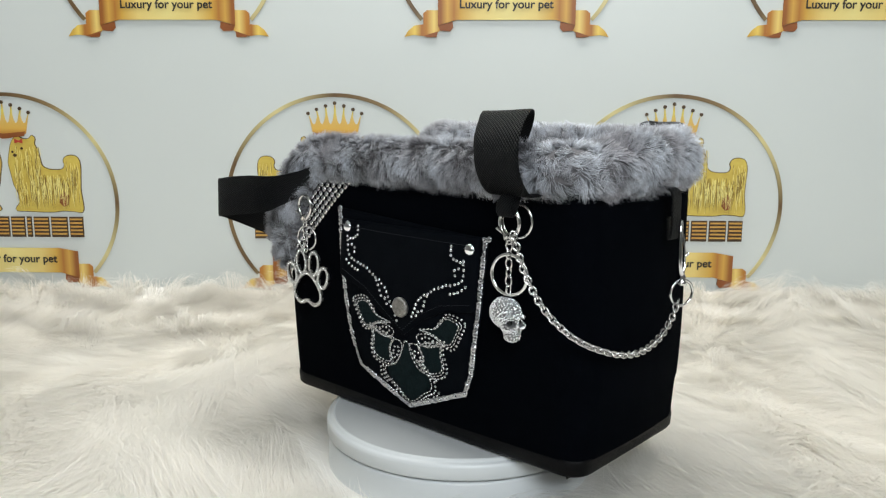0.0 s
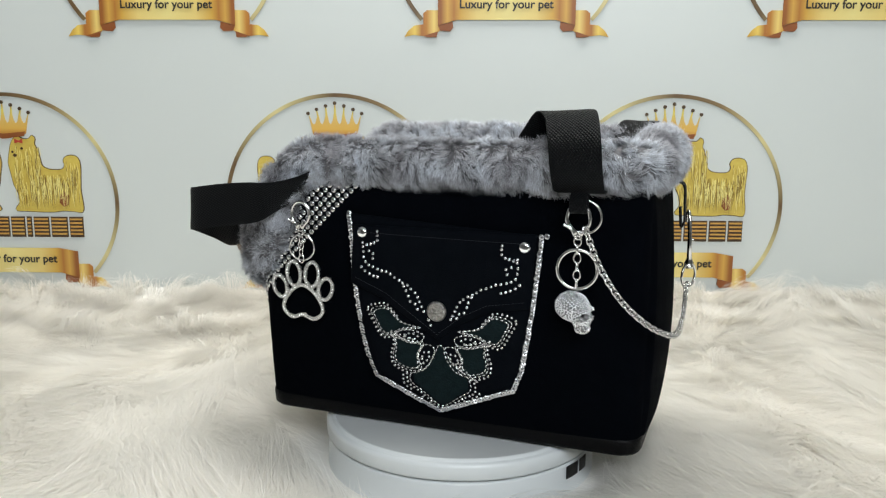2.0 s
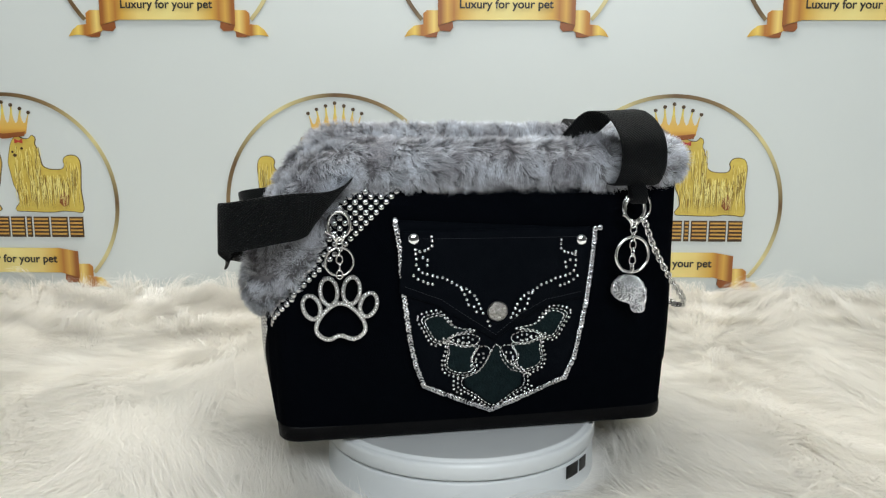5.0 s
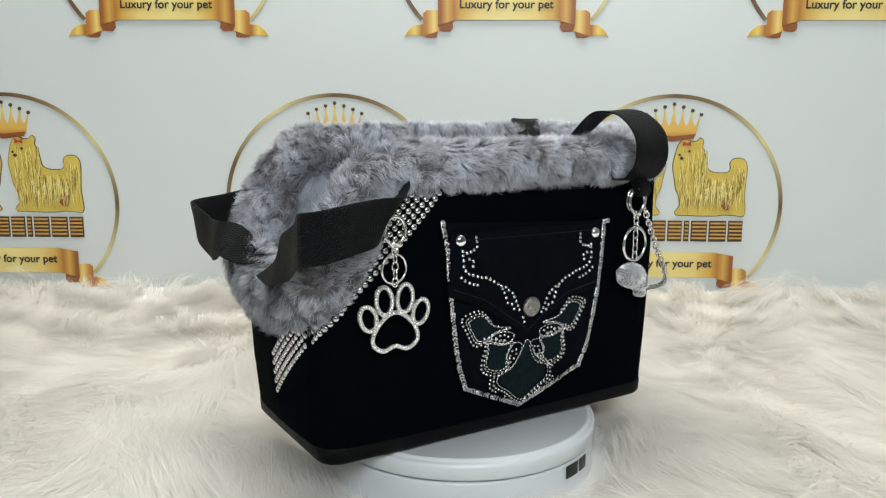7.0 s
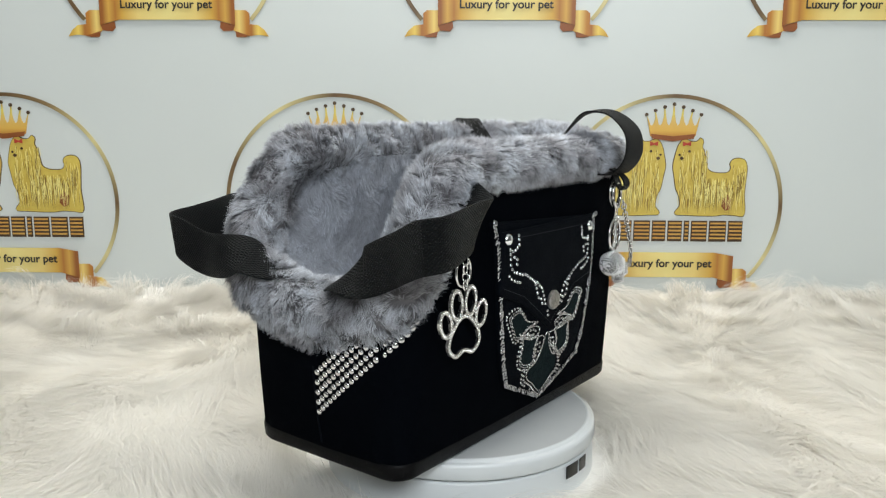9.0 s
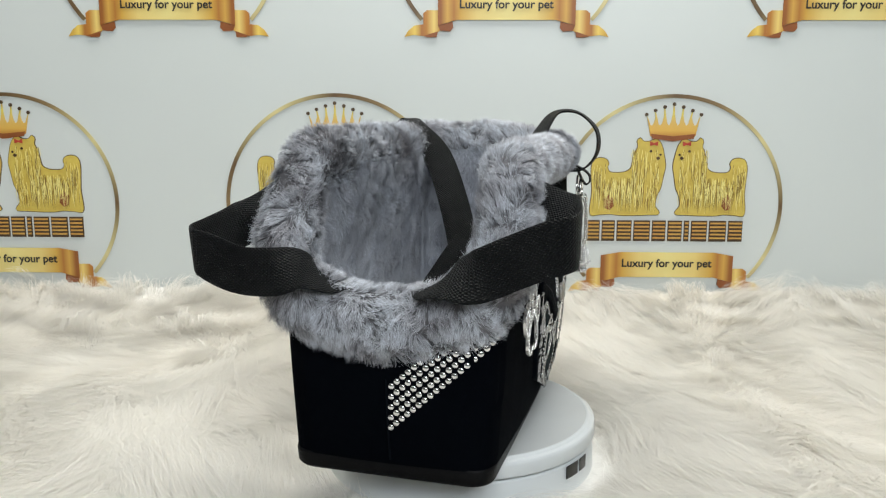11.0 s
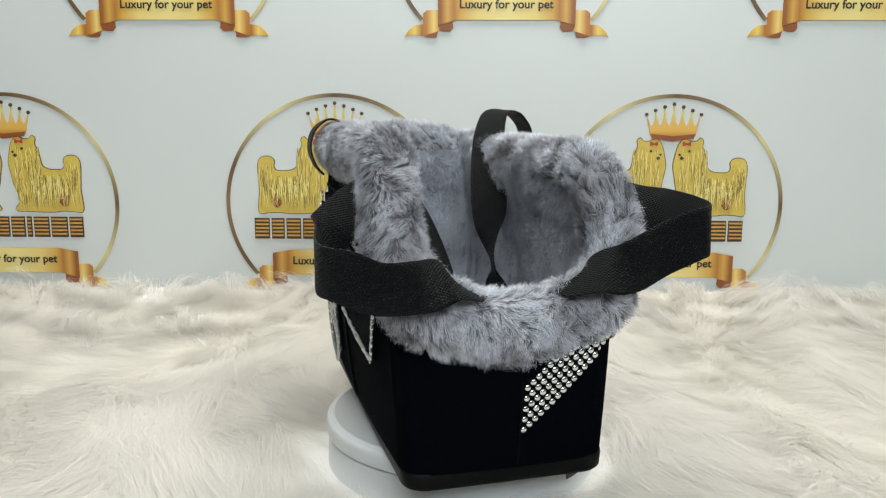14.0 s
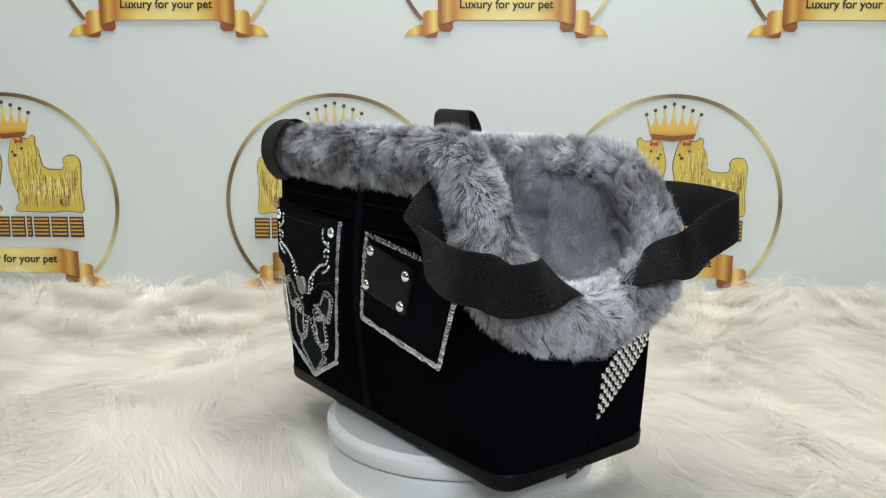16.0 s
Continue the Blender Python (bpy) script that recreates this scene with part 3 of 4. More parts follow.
def rim_path(count):
    pts = []
    for j in range(400):
        dip = min(1, max(0, (-0.13 - shell_point(j / 400, 0.2)[0]) / 0.07))
        x, y = shell_point(j / 400, 0.2, 0.010 - 0.010 * dip, 0.004)
        pts.append((x, y, rim_height(*shell_point(j / 400, 0.15)) + 0.004))
    p = np.array(pts)
    for _ in range(10):
        p = (np.roll(p, 1, 0) + 2 * p + np.roll(p, -1, 0)) / 4
    return spline(p[::8], count, True)


def build_rim():
    n, sides = 300, 28
    p = rim_path(n)
    d = unit(np.roll(p, -1, 0) - np.roll(p, 1, 0))
    out = unit(np.stack([d[:, 1], -d[:, 0], 0 * d[:, 0]], -1))
    up = np.cross(out, d) * -1
    up = np.where(up[:, 2:] < 0, -up, up)
    rng = np.random.default_rng(3)
    a = np.linspace(0, 2 * math.pi, sides, endpoint=False)
    v, nor = np.zeros((n, sides, 3)), np.zeros((n, sides, 3))
    # the front length of the roll is pressed lower and thinner than the rest
    low = np.clip((-p[:, 1] - 0.03) / 0.05, 0, 1) * np.clip((p[:, 0] + 0.19) / 0.05, 0, 1)
    p[:, 2] -= 0.006 * low
    for i in range(n):
        tall = 0.0265 - 0.0050 * low[i]
        lump = 1 + 0.10 * min(1, max(0, (-0.16 - p[i, 0]) / 0.05)) + 0.10 * noise.noise((p[i, 0] * 22, p[i, 1] * 22, p[i, 2] * 22)) + 0.05 * noise.noise((p[i, 0] * 60, p[i, 1] * 60, 3))
        for k in range(sides):
            q = out[i] * math.cos(a[k]) * 0.0225 + up[i] * math.sin(a[k]) * tall
            v[i, k] = p[i] + q * lump * (1 + 0.05 * noise.noise(tuple((p[i] + q) * 50)))
            nor[i, k] = out[i] * math.cos(a[k]) / 0.0225 + up[i] * math.sin(a[k]) / tall
    nor = unit(nor)
    faces = grid_faces(n + 1, sides, True) % (n * sides)
    roll = part("rim_roll", smooth(mesh_of("rim_roll", v.reshape(-1, 3), faces)), UNDERFUR, bag, "grey faux fur rim roll")
    m = 210000
    i, k = rng.integers(0, n, m), rng.integers(0, sides, m)
    u, w = rng.random(m)[:, None], rng.random(m)[:, None]
    i2, k2 = (i + 1) % n, (k + 1) % sides
    roots = (v[i, k] * (1 - u) + v[i2, k] * u) * (1 - w) + (v[i, k2] * (1 - u) + v[i2, k2] * u) * w
    nr = unit(nor[i, k])
    # hair falls outwards and down, in tufts
    tuft = np.array([[noise.noise((r[0] * 45, r[1] * 45, r[2] * 45 + 7 * c)) for c in range(3)] for r in v.reshape(-1, 3)]).reshape(n, sides, 3)
    tc = rng.choice(m, 2600, replace=False)
    centre = roots[tc]
    near = np.empty(m, int)
    for s0 in range(0, m, 10000):
        r0 = roots[s0:s0 + 10000]
        near[s0:s0 + 10000] = np.argmin(np.sum(centre ** 2, 1)[None] - 2 * r0 @ centre.T, 1)
    lock = rng.normal(0, 0.26, (2600, 3))
    flow = 42 * (centre[near] - roots) + lock[near] + np.array([0, 0, -0.5]) * np.clip(2 * np.sum(nr * out[i], -1, keepdims=True), -1, 1) + 0.35 * d[i] + 1.2 * tuft[i, k]
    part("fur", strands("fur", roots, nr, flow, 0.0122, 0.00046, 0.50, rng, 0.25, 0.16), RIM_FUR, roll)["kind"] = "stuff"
    # short pile of the lining
    m = 100000
    aa, zz = rng.random(m), rng.random(m)
    roots, nr = np.zeros((m, 3)), np.zeros((m, 3))
    for j in range(m):
        z = 0.03 + (rim_height(*shell_point(aa[j], 0.15)) - 0.03) * zz[j]
        ins = lining_inset(zz[j], shell_point(aa[j], 0.15)[0])
        x, y = shell_point(aa[j], z, ins)
        k = 1 - 0.035 * max(0, noise.noise((x * 22, y * 22, z * 22))) - 0.012 * noise.noise((x * 70, y * 70, z * 70 + 5))
        x, y = x * k, y * k
        roots[j] = x, y, z
        hx, hy = half_x(z) - ins, half_y(z) - ins
        nr[j] = (-math.copysign(1, x), 0, 0) if abs(x) / hx > abs(y) / hy else (0, -math.copysign(1, y), 0)
    f = np.array([[0.0, 0, -0.8]]) + 2.2 * np.array([[noise.noise(tuple(r * 38 + 5 * c)) for c in range(3)] for r in roots])
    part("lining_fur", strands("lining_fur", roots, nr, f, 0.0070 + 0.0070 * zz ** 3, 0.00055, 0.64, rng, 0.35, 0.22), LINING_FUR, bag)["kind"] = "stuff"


build_rim()


# ---- webbing straps ----
def strap(name, rows, width, label, thick=0.0022, count=120):
    """A strap along rows of (place, direction of its width)."""
    c = spline([list(p) + list(unit(np.array(w, float))) for p, w in rows], count)
    p, w = c[:, :3] + np.array([0, 0, 0.0045]), unit(c[:, 3:])
    d = unit(np.gradient(p, axis=0))
    w = unit(w - d * np.sum(w * d, -1, keepdims=True))
    nn = np.cross(d, w)
    cross = [(-0.5, 0.5), (-0.44, 1), (0.44, 1), (0.5, 0.5), (0.5, -0.5), (0.44, -1), (-0.44, -1), (-0.5, -0.5)]
    v = np.stack([p + w * (a * width) + nn * (b * thick / 2) for a, b in cross], 1)
    me = smooth(mesh_of(name, v.reshape(-1, 3), grid_faces(count, len(cross), True)))
    s = np.concatenate([[0], np.cumsum(np.linalg.norm(np.diff(p, axis=0), axis=1))])
    uv = me.uv_layers.new(name="weave")
    idx = np.empty(len(me.loops), np.int32)
    me.loops.foreach_get("vertex_index", idx)
    co = np.stack([np.array([a for a, b in cross])[idx % len(cross)] * width, s[idx // len(cross)]], -1)
    uv.data.foreach_set("uv", co.astype(np.float32).ravel())
    return part(name, me, WEBBING, bag, label)


def strap_rows(s, dx, dy, dz, flare):
    """One shoulder strap; s is -1 on the front and 1 on the back."""
    return [((-0.136, s * 0.098, 0.256), (0.65, 0, 0.75)), ((-0.150, s * 0.128, 0.243), (0.65, 0, 0.75)), ((-0.182 + dx, s * (0.149 + dy), 0.233 + dz * 0.7), (0.4 + flare, 0.0, 0.9)),
            ((-0.218 + dx, s * (0.161 + dy), 0.228 + dz), (0.1 + flare, 0, 1)), ((-0.246 + dx, s * (0.1640 + dy), 0.224 + dz), (-0.15 + flare, 0, 1)), ((-0.259 + dx, s * (0.1565 + dy), 0.222 + dz), (-0.2 + flare, 0, 1)),
            ((-0.2595 + dx, s * (0.145 + dy), 0.219 + dz), (-0.18 + flare, 0, 1)), ((-0.254 + dx, s * (0.118 + dy), 0.207 + dz), (flare * 0.5, s * 0.1, 1)), ((-0.243, s * 0.090, 0.195 + dz * 0.3), (0.25, s * 0.2, 0.95)),
            ((-0.236, s * 0.069, 0.192), (0.6, s * 0.3, 0.7)), ((-0.224, s * 0.052, 0.183), (0.97, s * 0.15, 0.12)),
            ((-0.192, s * 0.041, 0.171), (0.7, s * 0.7, -0.1)), ((-0.160, s * 0.034, 0.140), (0.5, s * 0.8, -0.1)), ((-0.145, s * 0.032, 0.10), (0.2, s * 1.0, 0.0))]


strap("shoulder_strap", strap_rows(-1, 0.012, 0.004, 0.003, 0.24), 0.043, "black woven nylon shoulder strap, looped out")
strap("shoulder_strap", strap_rows(1, 0.014, 0.006, -0.018, 0.05), 0.042, "black woven nylon shoulder strap, looped out")
# the other ends: up from the bag's floor and over the rim
strap("strap_end", [((0.146, -0.110, 0.254), (1, 0, 0)), ((0.147, -0.130, 0.256), (1, 0, 0)), ((0.147, -0.1450, 0.276), (1, 0, 0.03)), ((0.144, -0.143, 0.303), (1, 0.05, 0.05)),
                    ((0.136, -0.122, 0.3225), (1, 0.15, 0.05)), ((0.122, -0.098, 0.3225), (1, 0.25, 0.05)), ((0.104, -0.083, 0.303), (0.9, 0.45, 0)), ((0.082, -0.074, 0.272), (0.8, 0.6, 0)),
                    ((0.058, -0.067, 0.240), (0.75, 0.65, 0)), ((0.036, -0.061, 0.208), (0.8, 0.5, 0)), ((0.020, -0.057, 0.176), (1, -0.05, 0)), ((0.012, -0.058, 0.150), (1, -0.25, 0)),
                    ((0.008, -0.061, 0.120), (0.9, 0.3, 0)), ((0.0, -0.062, 0.030), (0.8, 0.6, 0))], 0.046, "black woven nylon strap end over the rim")
strap("strap_end", [((0.172, 0.112, 0.246), (1, 0, 0)), ((0.173, 0.122, 0.258), (1, 0, 0)), ((0.174, 0.1280, 0.279), (1, 0, 0)), ((0.173, 0.122, 0.301), (1, 0, 0)),
                    ((0.170, 0.103, 0.3135), (1, -0.1, 0)), ((0.157, 0.083, 0.304), (0.9, -0.3, 0)), ((0.135, 0.054, 0.270), (0.5, -0.6, 0.3)), ((0.105, 0.030, 0.235), (0.3, -0.6, 0.1)),
                    ((0.075, 0.006, 0.180), (0.2, -0.6, 0.1)), ((0.050, -0.010, 0.120), (0.2, -0.8, 0)), ((0.03, -0.018, 0.030), (0.2, -1, 0))], 0.036, "black woven nylon strap end over the rim")
strap("tether", [((0.062, 0.000, 0.178), (0.5, 0.6, 0.6)), ((0.030, 0.018, 0.145), (0.5, 0.6, 0.6)), ((0.0, 0.034, 0.108), (0.6, 0.5, 0.5)), ((-0.02, 0.026, 0.060), (0.7, -0.5, 0)), ((-0.02, 0.01, 0.025), (0.7, -0.5, 0))], 0.020,
      "narrow black webbing safety tether", 0.0018, 50)


# ---- trimmings on the bag ----
def wall(x, z, s=-1, off=0.0):
    """A point on the front (s = -1) or back (s = 1) wall, off metres proud of it."""
    hx = half_x(z)
    m = max(0, math.sin(min(1, max(0, z / 0.25)) * math.pi)) ** 0.6 * 0.013
    y = half_y(z) + m * max(0, 1 - (x / hx) ** 2)
    return Vector((x, s * (y + off), z))


def wall_frame(x, z, s=-1, off=0.0):
    """A pose on the wall whose -y axis points away from it."""
    p = wall(x, z, s, off)
    ex = (wall(x + 0.004, z, s, off) - wall(x - 0.004, z, s, off)).normalized() * (-s)
    ez = (wall(x, z + 0.004, s, off) - wall(x, z - 0.004, s, off)).normalized()
    n = ez.cross(ex).normalized()
    ez = ex.cross(n)
    m = Matrix((ex, n, ez)).transposed().to_4x4()
    m.translation = p
    return m


def patch(name, outline, s, off, thick, mat, parent, label="", step=0.006, puff=0.0):
    """A panel of cloth on the wall with the outline given in x and z."""
    pts = np.array(outline, float)
    bm = bmesh.new()
    loop = []
    for i in range(len(pts)):
        a, b = pts[i], pts[(i + 1) % len(pts)]
        k = max(1, int(np.linalg.norm(b - a) / step))
        loop += [a + (b - a) * j / k for j in range(k)]
    loop = np.array(loop)
    c = loop.mean(0)
    rings = [(1.0, 0.0), (1.0, thick * 0.7), (0.985, thick), (0.90, thick + puff * 0.3), (0.75, thick + puff * 0.6), (0.5, thick + puff * 0.9), (0.25, thick + puff)]
    prev, first = None, None
    for k, h in rings:
        row = [bm.verts.new(wall(*(c + (p - c) * k), s, off + h)) for p in loop]
        if prev:
            for i in range(len(row)):
                j = (i + 1) % len(row)
                bm.faces.new((prev[i], prev[j], row[j], row[i]))
        prev = row
    mid = bm.verts.new(wall(*c, s, off + thick + puff))
    for i in range(len(prev)):
        bm.faces.new((prev[i], prev[(i + 1) % len(prev)], mid))
    bmesh.ops.recalc_face_normals(bm, faces=bm.faces[:])
    for f in bm.faces:
        f.smooth = True
    return part(name, bm, mat, parent, label)


def joined(name, mesh, poses, mat, parent, label=""):
    """Many alike small pieces in one mesh."""
    v0 = np.empty(len(mesh.vertices) * 3)
    mesh.vertices.foreach_get("co", v0)
    v0 = np.c_[v0.reshape(-1, 3), np.ones(len(mesh.vertices))]
    faces = [list(p.vertices) for p in mesh.polygons]
    q = np.array([f for f in faces if len(f) == 4]).reshape(-1, 4)
    t = np.array([f for f in faces if len(f) == 3]).reshape(-1, 3)
    vs, qs, ts = [], [], []
    for i, m in enumerate(poses):
        vs.append((v0 @ np.array(m).T)[:, :3])
        qs.append(q + i * len(v0))
        ts.append(t + i * len(v0))
    ob = part(name, mesh_of(name, np.concatenate(vs), np.concatenate(qs), np.concatenate(ts)), mat, parent, label)
    ob["kind"] = "stuff"
    return ob


def dome(r, h, n=10, flat_top=0.35):
    """A small cut stone or stud that looks along -y."""
    a = np.linspace(0, 2 * math.pi, n, endpoint=False)
    rings = [(r, 0.0), (r, -h * 0.35), (r * 0.75, -h * 0.8), (r * flat_top, -h)]
    v = [(q * math.cos(t), y, q * math.sin(t)) for q, y in rings for t in a] + [(0, -h * 1.02, 0)]
    quads = grid_faces(len(rings), n, True)
    k = (len(rings) - 1) * n
    tris = [(k + i, k + (i + 1) % n, len(v) - 1) for i in range(n)]
    return mesh_of("stone", v, quads, tris)


def disc(r):
    a = np.linspace(0, 2 * math.pi, 10, endpoint=False)
    v = [(0.22 * r * math.cos(t), -0.0002, 0.22 * r * math.sin(t)) for t in a] + [(r * 0.8 * math.cos(t), -0.0007, r * 0.8 * math.sin(t)) for t in a] + [(r * math.cos(t), 0.0, r * math.sin(t)) for t in a]
    return mesh_of("sequin", v, grid_faces(3, 10, True))


STONE_MESH, SEQUIN_MESH, STUD_MESH = dome(0.0018, 0.0015, 8, 0.4), disc(0.0028), smooth(dome(0.0031, 0.0019, 14, 0.3))
STUD_MESH.materials.append(STUD)


def along(points, step, closed=False):
    p = spline(points, 400, closed)
    s = np.concatenate([[0], np.cumsum(np.linalg.norm(np.diff(p, axis=0), axis=1))])
    return np.array([[np.interp(d, s, p[:, k]) for k in range(2)] for d in np.arange(0, s[-1], step)])


def polyline(points, step):
    out = []
    for a, b in zip(points[:-1], points[1:]):
        a, b = np.array(a), np.array(b)
        k = max(1, round(np.linalg.norm(b - a) / step))
        out += [a + (b - a) * i / k for i in range(k)]
    return np.array(out + [np.array(points[-1])])


TRIM = [(-0.098, 0.137), (-0.094, 0.111), (-0.092, 0.083), (-0.089, 0.054), (-0.084, 0.019), (-0.078, -0.007), (-0.070, -0.028), (-0.002, -0.058),
        (0.074, -0.027), (0.083, -0.006), (0.093, 0.054), (0.098, 0.099), (0.100, 0.125)]
FLAP = [(-0.091, 0.127), (0.095, 0.127), (0.091, 0.057), (0.053, 0.051), (0.026, 0.038), (-0.001, 0.018), (-0.031, 0.037), (-0.059, 0.055), (-0.095, 0.068)]
SWIRLS = (([(-0.064, 0.122), (-0.064, 0.113), (-0.073, 0.108), (-0.080, 0.110)], 0.0044),
          ([(-0.079, 0.106), (-0.079, 0.099), (-0.077, 0.091), (-0.072, 0.087), (-0.056, 0.083), (-0.046, 0.079), (-0.038, 0.074), (-0.031, 0.071), (-0.022, 0.063), (-0.017, 0.052), (-0.012, 0.044)], 0.0051),
          ([(-0.081, 0.085), (-0.075, 0.081), (-0.069, 0.078), (-0.059, 0.076)], 0.0049), ([(-0.073, 0.102), (-0.067, 0.098), (-0.070, 0.094)], 0.0055),
          ([(-0.035, 0.070), (-0.031, 0.063), (-0.029, 0.056), (-0.022, 0.052), (-0.019, 0.045)], 0.0056))
LEAF_UP = [(-0.073, 0.042), (-0.057, 0.047), (-0.049, 0.041), (-0.039, 0.032), (-0.019, 0.028), (-0.037, 0.025), (-0.049, 0.019), (-0.060, 0.017), (-0.068, 0.029)]
LEAF_LOW = [(-0.049, 0.018), (-0.047, 0.009), (-0.050, -0.003), (-0.047, -0.013), (-0.031, -0.018), (-0.019, -0.014), (-0.023, -0.001), (-0.016, 0.013), (-0.031, 0.013)]
OVAL_UP = [(-0.047, 0.020), (-0.031, 0.025), (-0.016, 0.021), (-0.019, 0.014), (-0.031, 0.012)]
OVAL_LOW = [(-0.023, -0.001), (-0.016, 0.011), (-0.005, 0.009), (-0.008, -0.003), (-0.016, -0.014), (-0.023, -0.016)]
HEART = [(-0.032, -0.022), (-0.031, -0.031), (-0.019, -0.039), (-0.007, -0.049), (0.001, -0.053), (0.010, -0.048), (0.020, -0.040), (0.031, -0.033), (0.031, -0.023), (0.026, -0.015), (0.013, -0.006), (0.006, 0.008),
         (0.0, 0.013), (-0.006, 0.0), (-0.016, -0.015)]


def sequin_row(points, s, off, rng):
    """Overlapping sequins, each lying on the next along the line."""
    out = []
    for a, b in zip(points[:-1], points[1:]):
        m = wall_frame(*a, s, off)
        d = m.inverted().to_3x3() @ (wall(*b, s, off) - wall(*a, s, off))
        way = math.degrees(math.atan2(d.z, d.x))
        out.append(m @ pose(rng.uniform(-0.0004, 0.0004), 0, rng.uniform(-0.0004, 0.0004), 0, -way, 0) @ pose(0, 0, 0, rng.uniform(-20, 20), 0, 20 + rng.uniform(-22, 22)))
    return out


def pocket(cx, cz, s, k):
    """A flapped jeans pocket with sequin trim and rhinestones; k narrows it."""
    def at(p):
        return cx - s * k * p[0], cz + 0.1415 + (p[1] - 0.137) * 1.016

    rng = random.Random(4 + s)
    base = patch("pocket", [at(p) for p in TRIM], s, 0.0, 0.0035, DENIM, bag, "black jeans pocket edged with silver sequins", puff=0.001)
    # beaded fleur under the flap
    for shape in ([(a, b) for a, b in HEART],):
        patch("applique", [at((p[0] * 0.92, p[1] * 0.98)) for p in shape], s, 0.0044, 0.0006, TEAL, base, "dark teal embroidered cloth")
    for sign in (1, -1):
        for shape in (LEAF_UP, LEAF_LOW):
            patch("applique", [at((sign * p[0], p[1])) for p in shape], s, 0.0044, 0.0006, TEAL, base, "dark teal embroidered cloth")
    beads, stones = [], []

    def bead_row(points, shrink):
        """Bugle beads end to end along a closed outline, drawn in towards its middle."""
        c = np.mean(points, 0)
        row = along([c + (np.array(p) - c) * shrink for p in points], 0.0047, True)
        for a, b in zip(row, np.roll(row, -1, 0)):
            m = (a + b) / 2
            beads.append(wall_frame(*at(m), s, 0.0054) @ pose(rng.uniform(-0.0002, 0.0002), 0, 0, 0, math.degrees(math.atan2(b[1] - a[1], -s * (b[0] - a[0]))) * -1 + rng.uniform(-7, 7), 0))

    for sign in (1, -1):
        for shape in (LEAF_UP, LEAF_LOW, OVAL_UP, OVAL_LOW):
            pts = [(sign * p[0], p[1]) for p in shape]
            c = np.mean(pts, 0)
            bead_row(pts, 1.0)
            if shape in (LEAF_UP, LEAF_LOW):
                bead_row(pts, 0.86)
                grown = [c + (np.array(p) - c) * 1.17 for p in pts]
                stones += [wall_frame(*at(q), s, 0.0044) for q in along(grown, 0.0048, True) if q[0] * sign < c[0] * sign + 0.008]
            else:
                stones += [wall_frame(*at(q), s, 0.0044) for q in along([c + (np.array(p) - c) * 0.45 for p in pts], 0.0052, True)]
    bead_row(HEART, 1.0)
    for q in along([(p[0] * 1.13, -0.02 + (p[1] + 0.02) * 1.1) for p in HEART[:11]], 0.0044):
        stones.append(wall_frame(*at(q), s, 0.0044))
        if rng.random() < 0.5:
            stones.append(wall_frame(*at((q[0] * 1.12, q[1] - 0.002)), s, 0.0044))
    joined("bead_outline", tube_mesh("bead", [(-0.0017, 0, 0), (-0.0016, 0, 0), (0.0016, 0, 0), (0.0017, 0, 0)], [0.0003, 0.00085, 0.00085, 0.0003], 6), beads, BEAD, base, "silver bugle beads")
    joined("rhinestone_inlay", dome(0.0016, 0.0013, 7), stones, BEAD, base, "clear rhinestones")
    # flap with stones, button and two set stones
    flap = patch("flap", [at(p) for p in FLAP], s, 0.0052, 0.0030, DENIM, base, "black pointed pocket flap", puff=0.0008)
    swirl = [(sign, q) for sign in (1, -1) for pts, gap in SWIRLS for q in along(pts, gap)]
    joined("rhinestone_inlay", STONE_MESH, [wall_frame(*at((sign * q[0] + rng.uniform(-0.0005, 0.0005), q[1] + rng.uniform(-0.0005, 0.0005) - (0.006 if sign < 0 else 0))), s, 0.0088) for sign, q in swirl] +
           [wall_frame(*at(p), s, 0.0088) for p in ((-0.009, 0.038), (-0.007, 0.033))], STONE, flap, "clear rhinestones")
    stitch = extrude_outline("stitch", [(-0.0011, -0.0002), (0.0011, -0.0002), (0.0011, 0.0002), (-0.0011, 0.0002)], 0.0003)
    marks = []
    edge = polyline([(-0.085, 0.120), (0.089, 0.118)], 0.0034)
    marks += [wall_frame(*at(q), s, 0.0090) for q in edge]
    low = [(p[0] * 0.93, p[1] + 0.006) for p in FLAP[2:]]
    marks += [wall_frame(*at(q), s, 0.0090) @ pose(0, 0, 0, 0, 25 if q[0] < 0 else -25, 0) for q in polyline(low, 0.0034)]
    joined("stitching", stitch, marks, THREAD, flap, "dark stitched seam")
    button = part("button", lathe("button", [(0, -0.0050), (0.0022, -0.0048), (0.0030, -0.0042), (0.0045, -0.0048), (0.0060, -0.0040), (0.0076, -0.0046), (0.0092, -0.0042), (0.0104, -0.0024), (0.0098, 0.0), (0.0, 0.0)], 28), PEWTER, flap, "domed pewter snap button with relief")
    button.matrix_basis = wall_frame(*at((0.0, 0.048)), s, 0.0088) @ Matrix.Rotation(radians(-90), 4, "X")
    for p in ((-0.081, 0.120), (0.085, 0.115)):
        gem = part("set_stone", dome(0.0060, 0.0028, 9, 0.62), BRILLIANT, flap, "large clear set stone")
        gem.matrix_basis = wall_frame(*at(p), s, 0.0086)
    seq = []
    seq += sequin_row([at(q) for q in polyline(TRIM, 0.0031)], s, 0.0062, rng)
    for e in (TRIM[0], TRIM[-1], (TRIM[-1][0] + 0.005, TRIM[-1][1] + 0.001), TRIM[8]):
        seq.append(wall_frame(*at(e), s, 0.0075) @ pose(0, 0, 0, rng.uniform(-15, 15), 0, rng.uniform(-15, 15)))
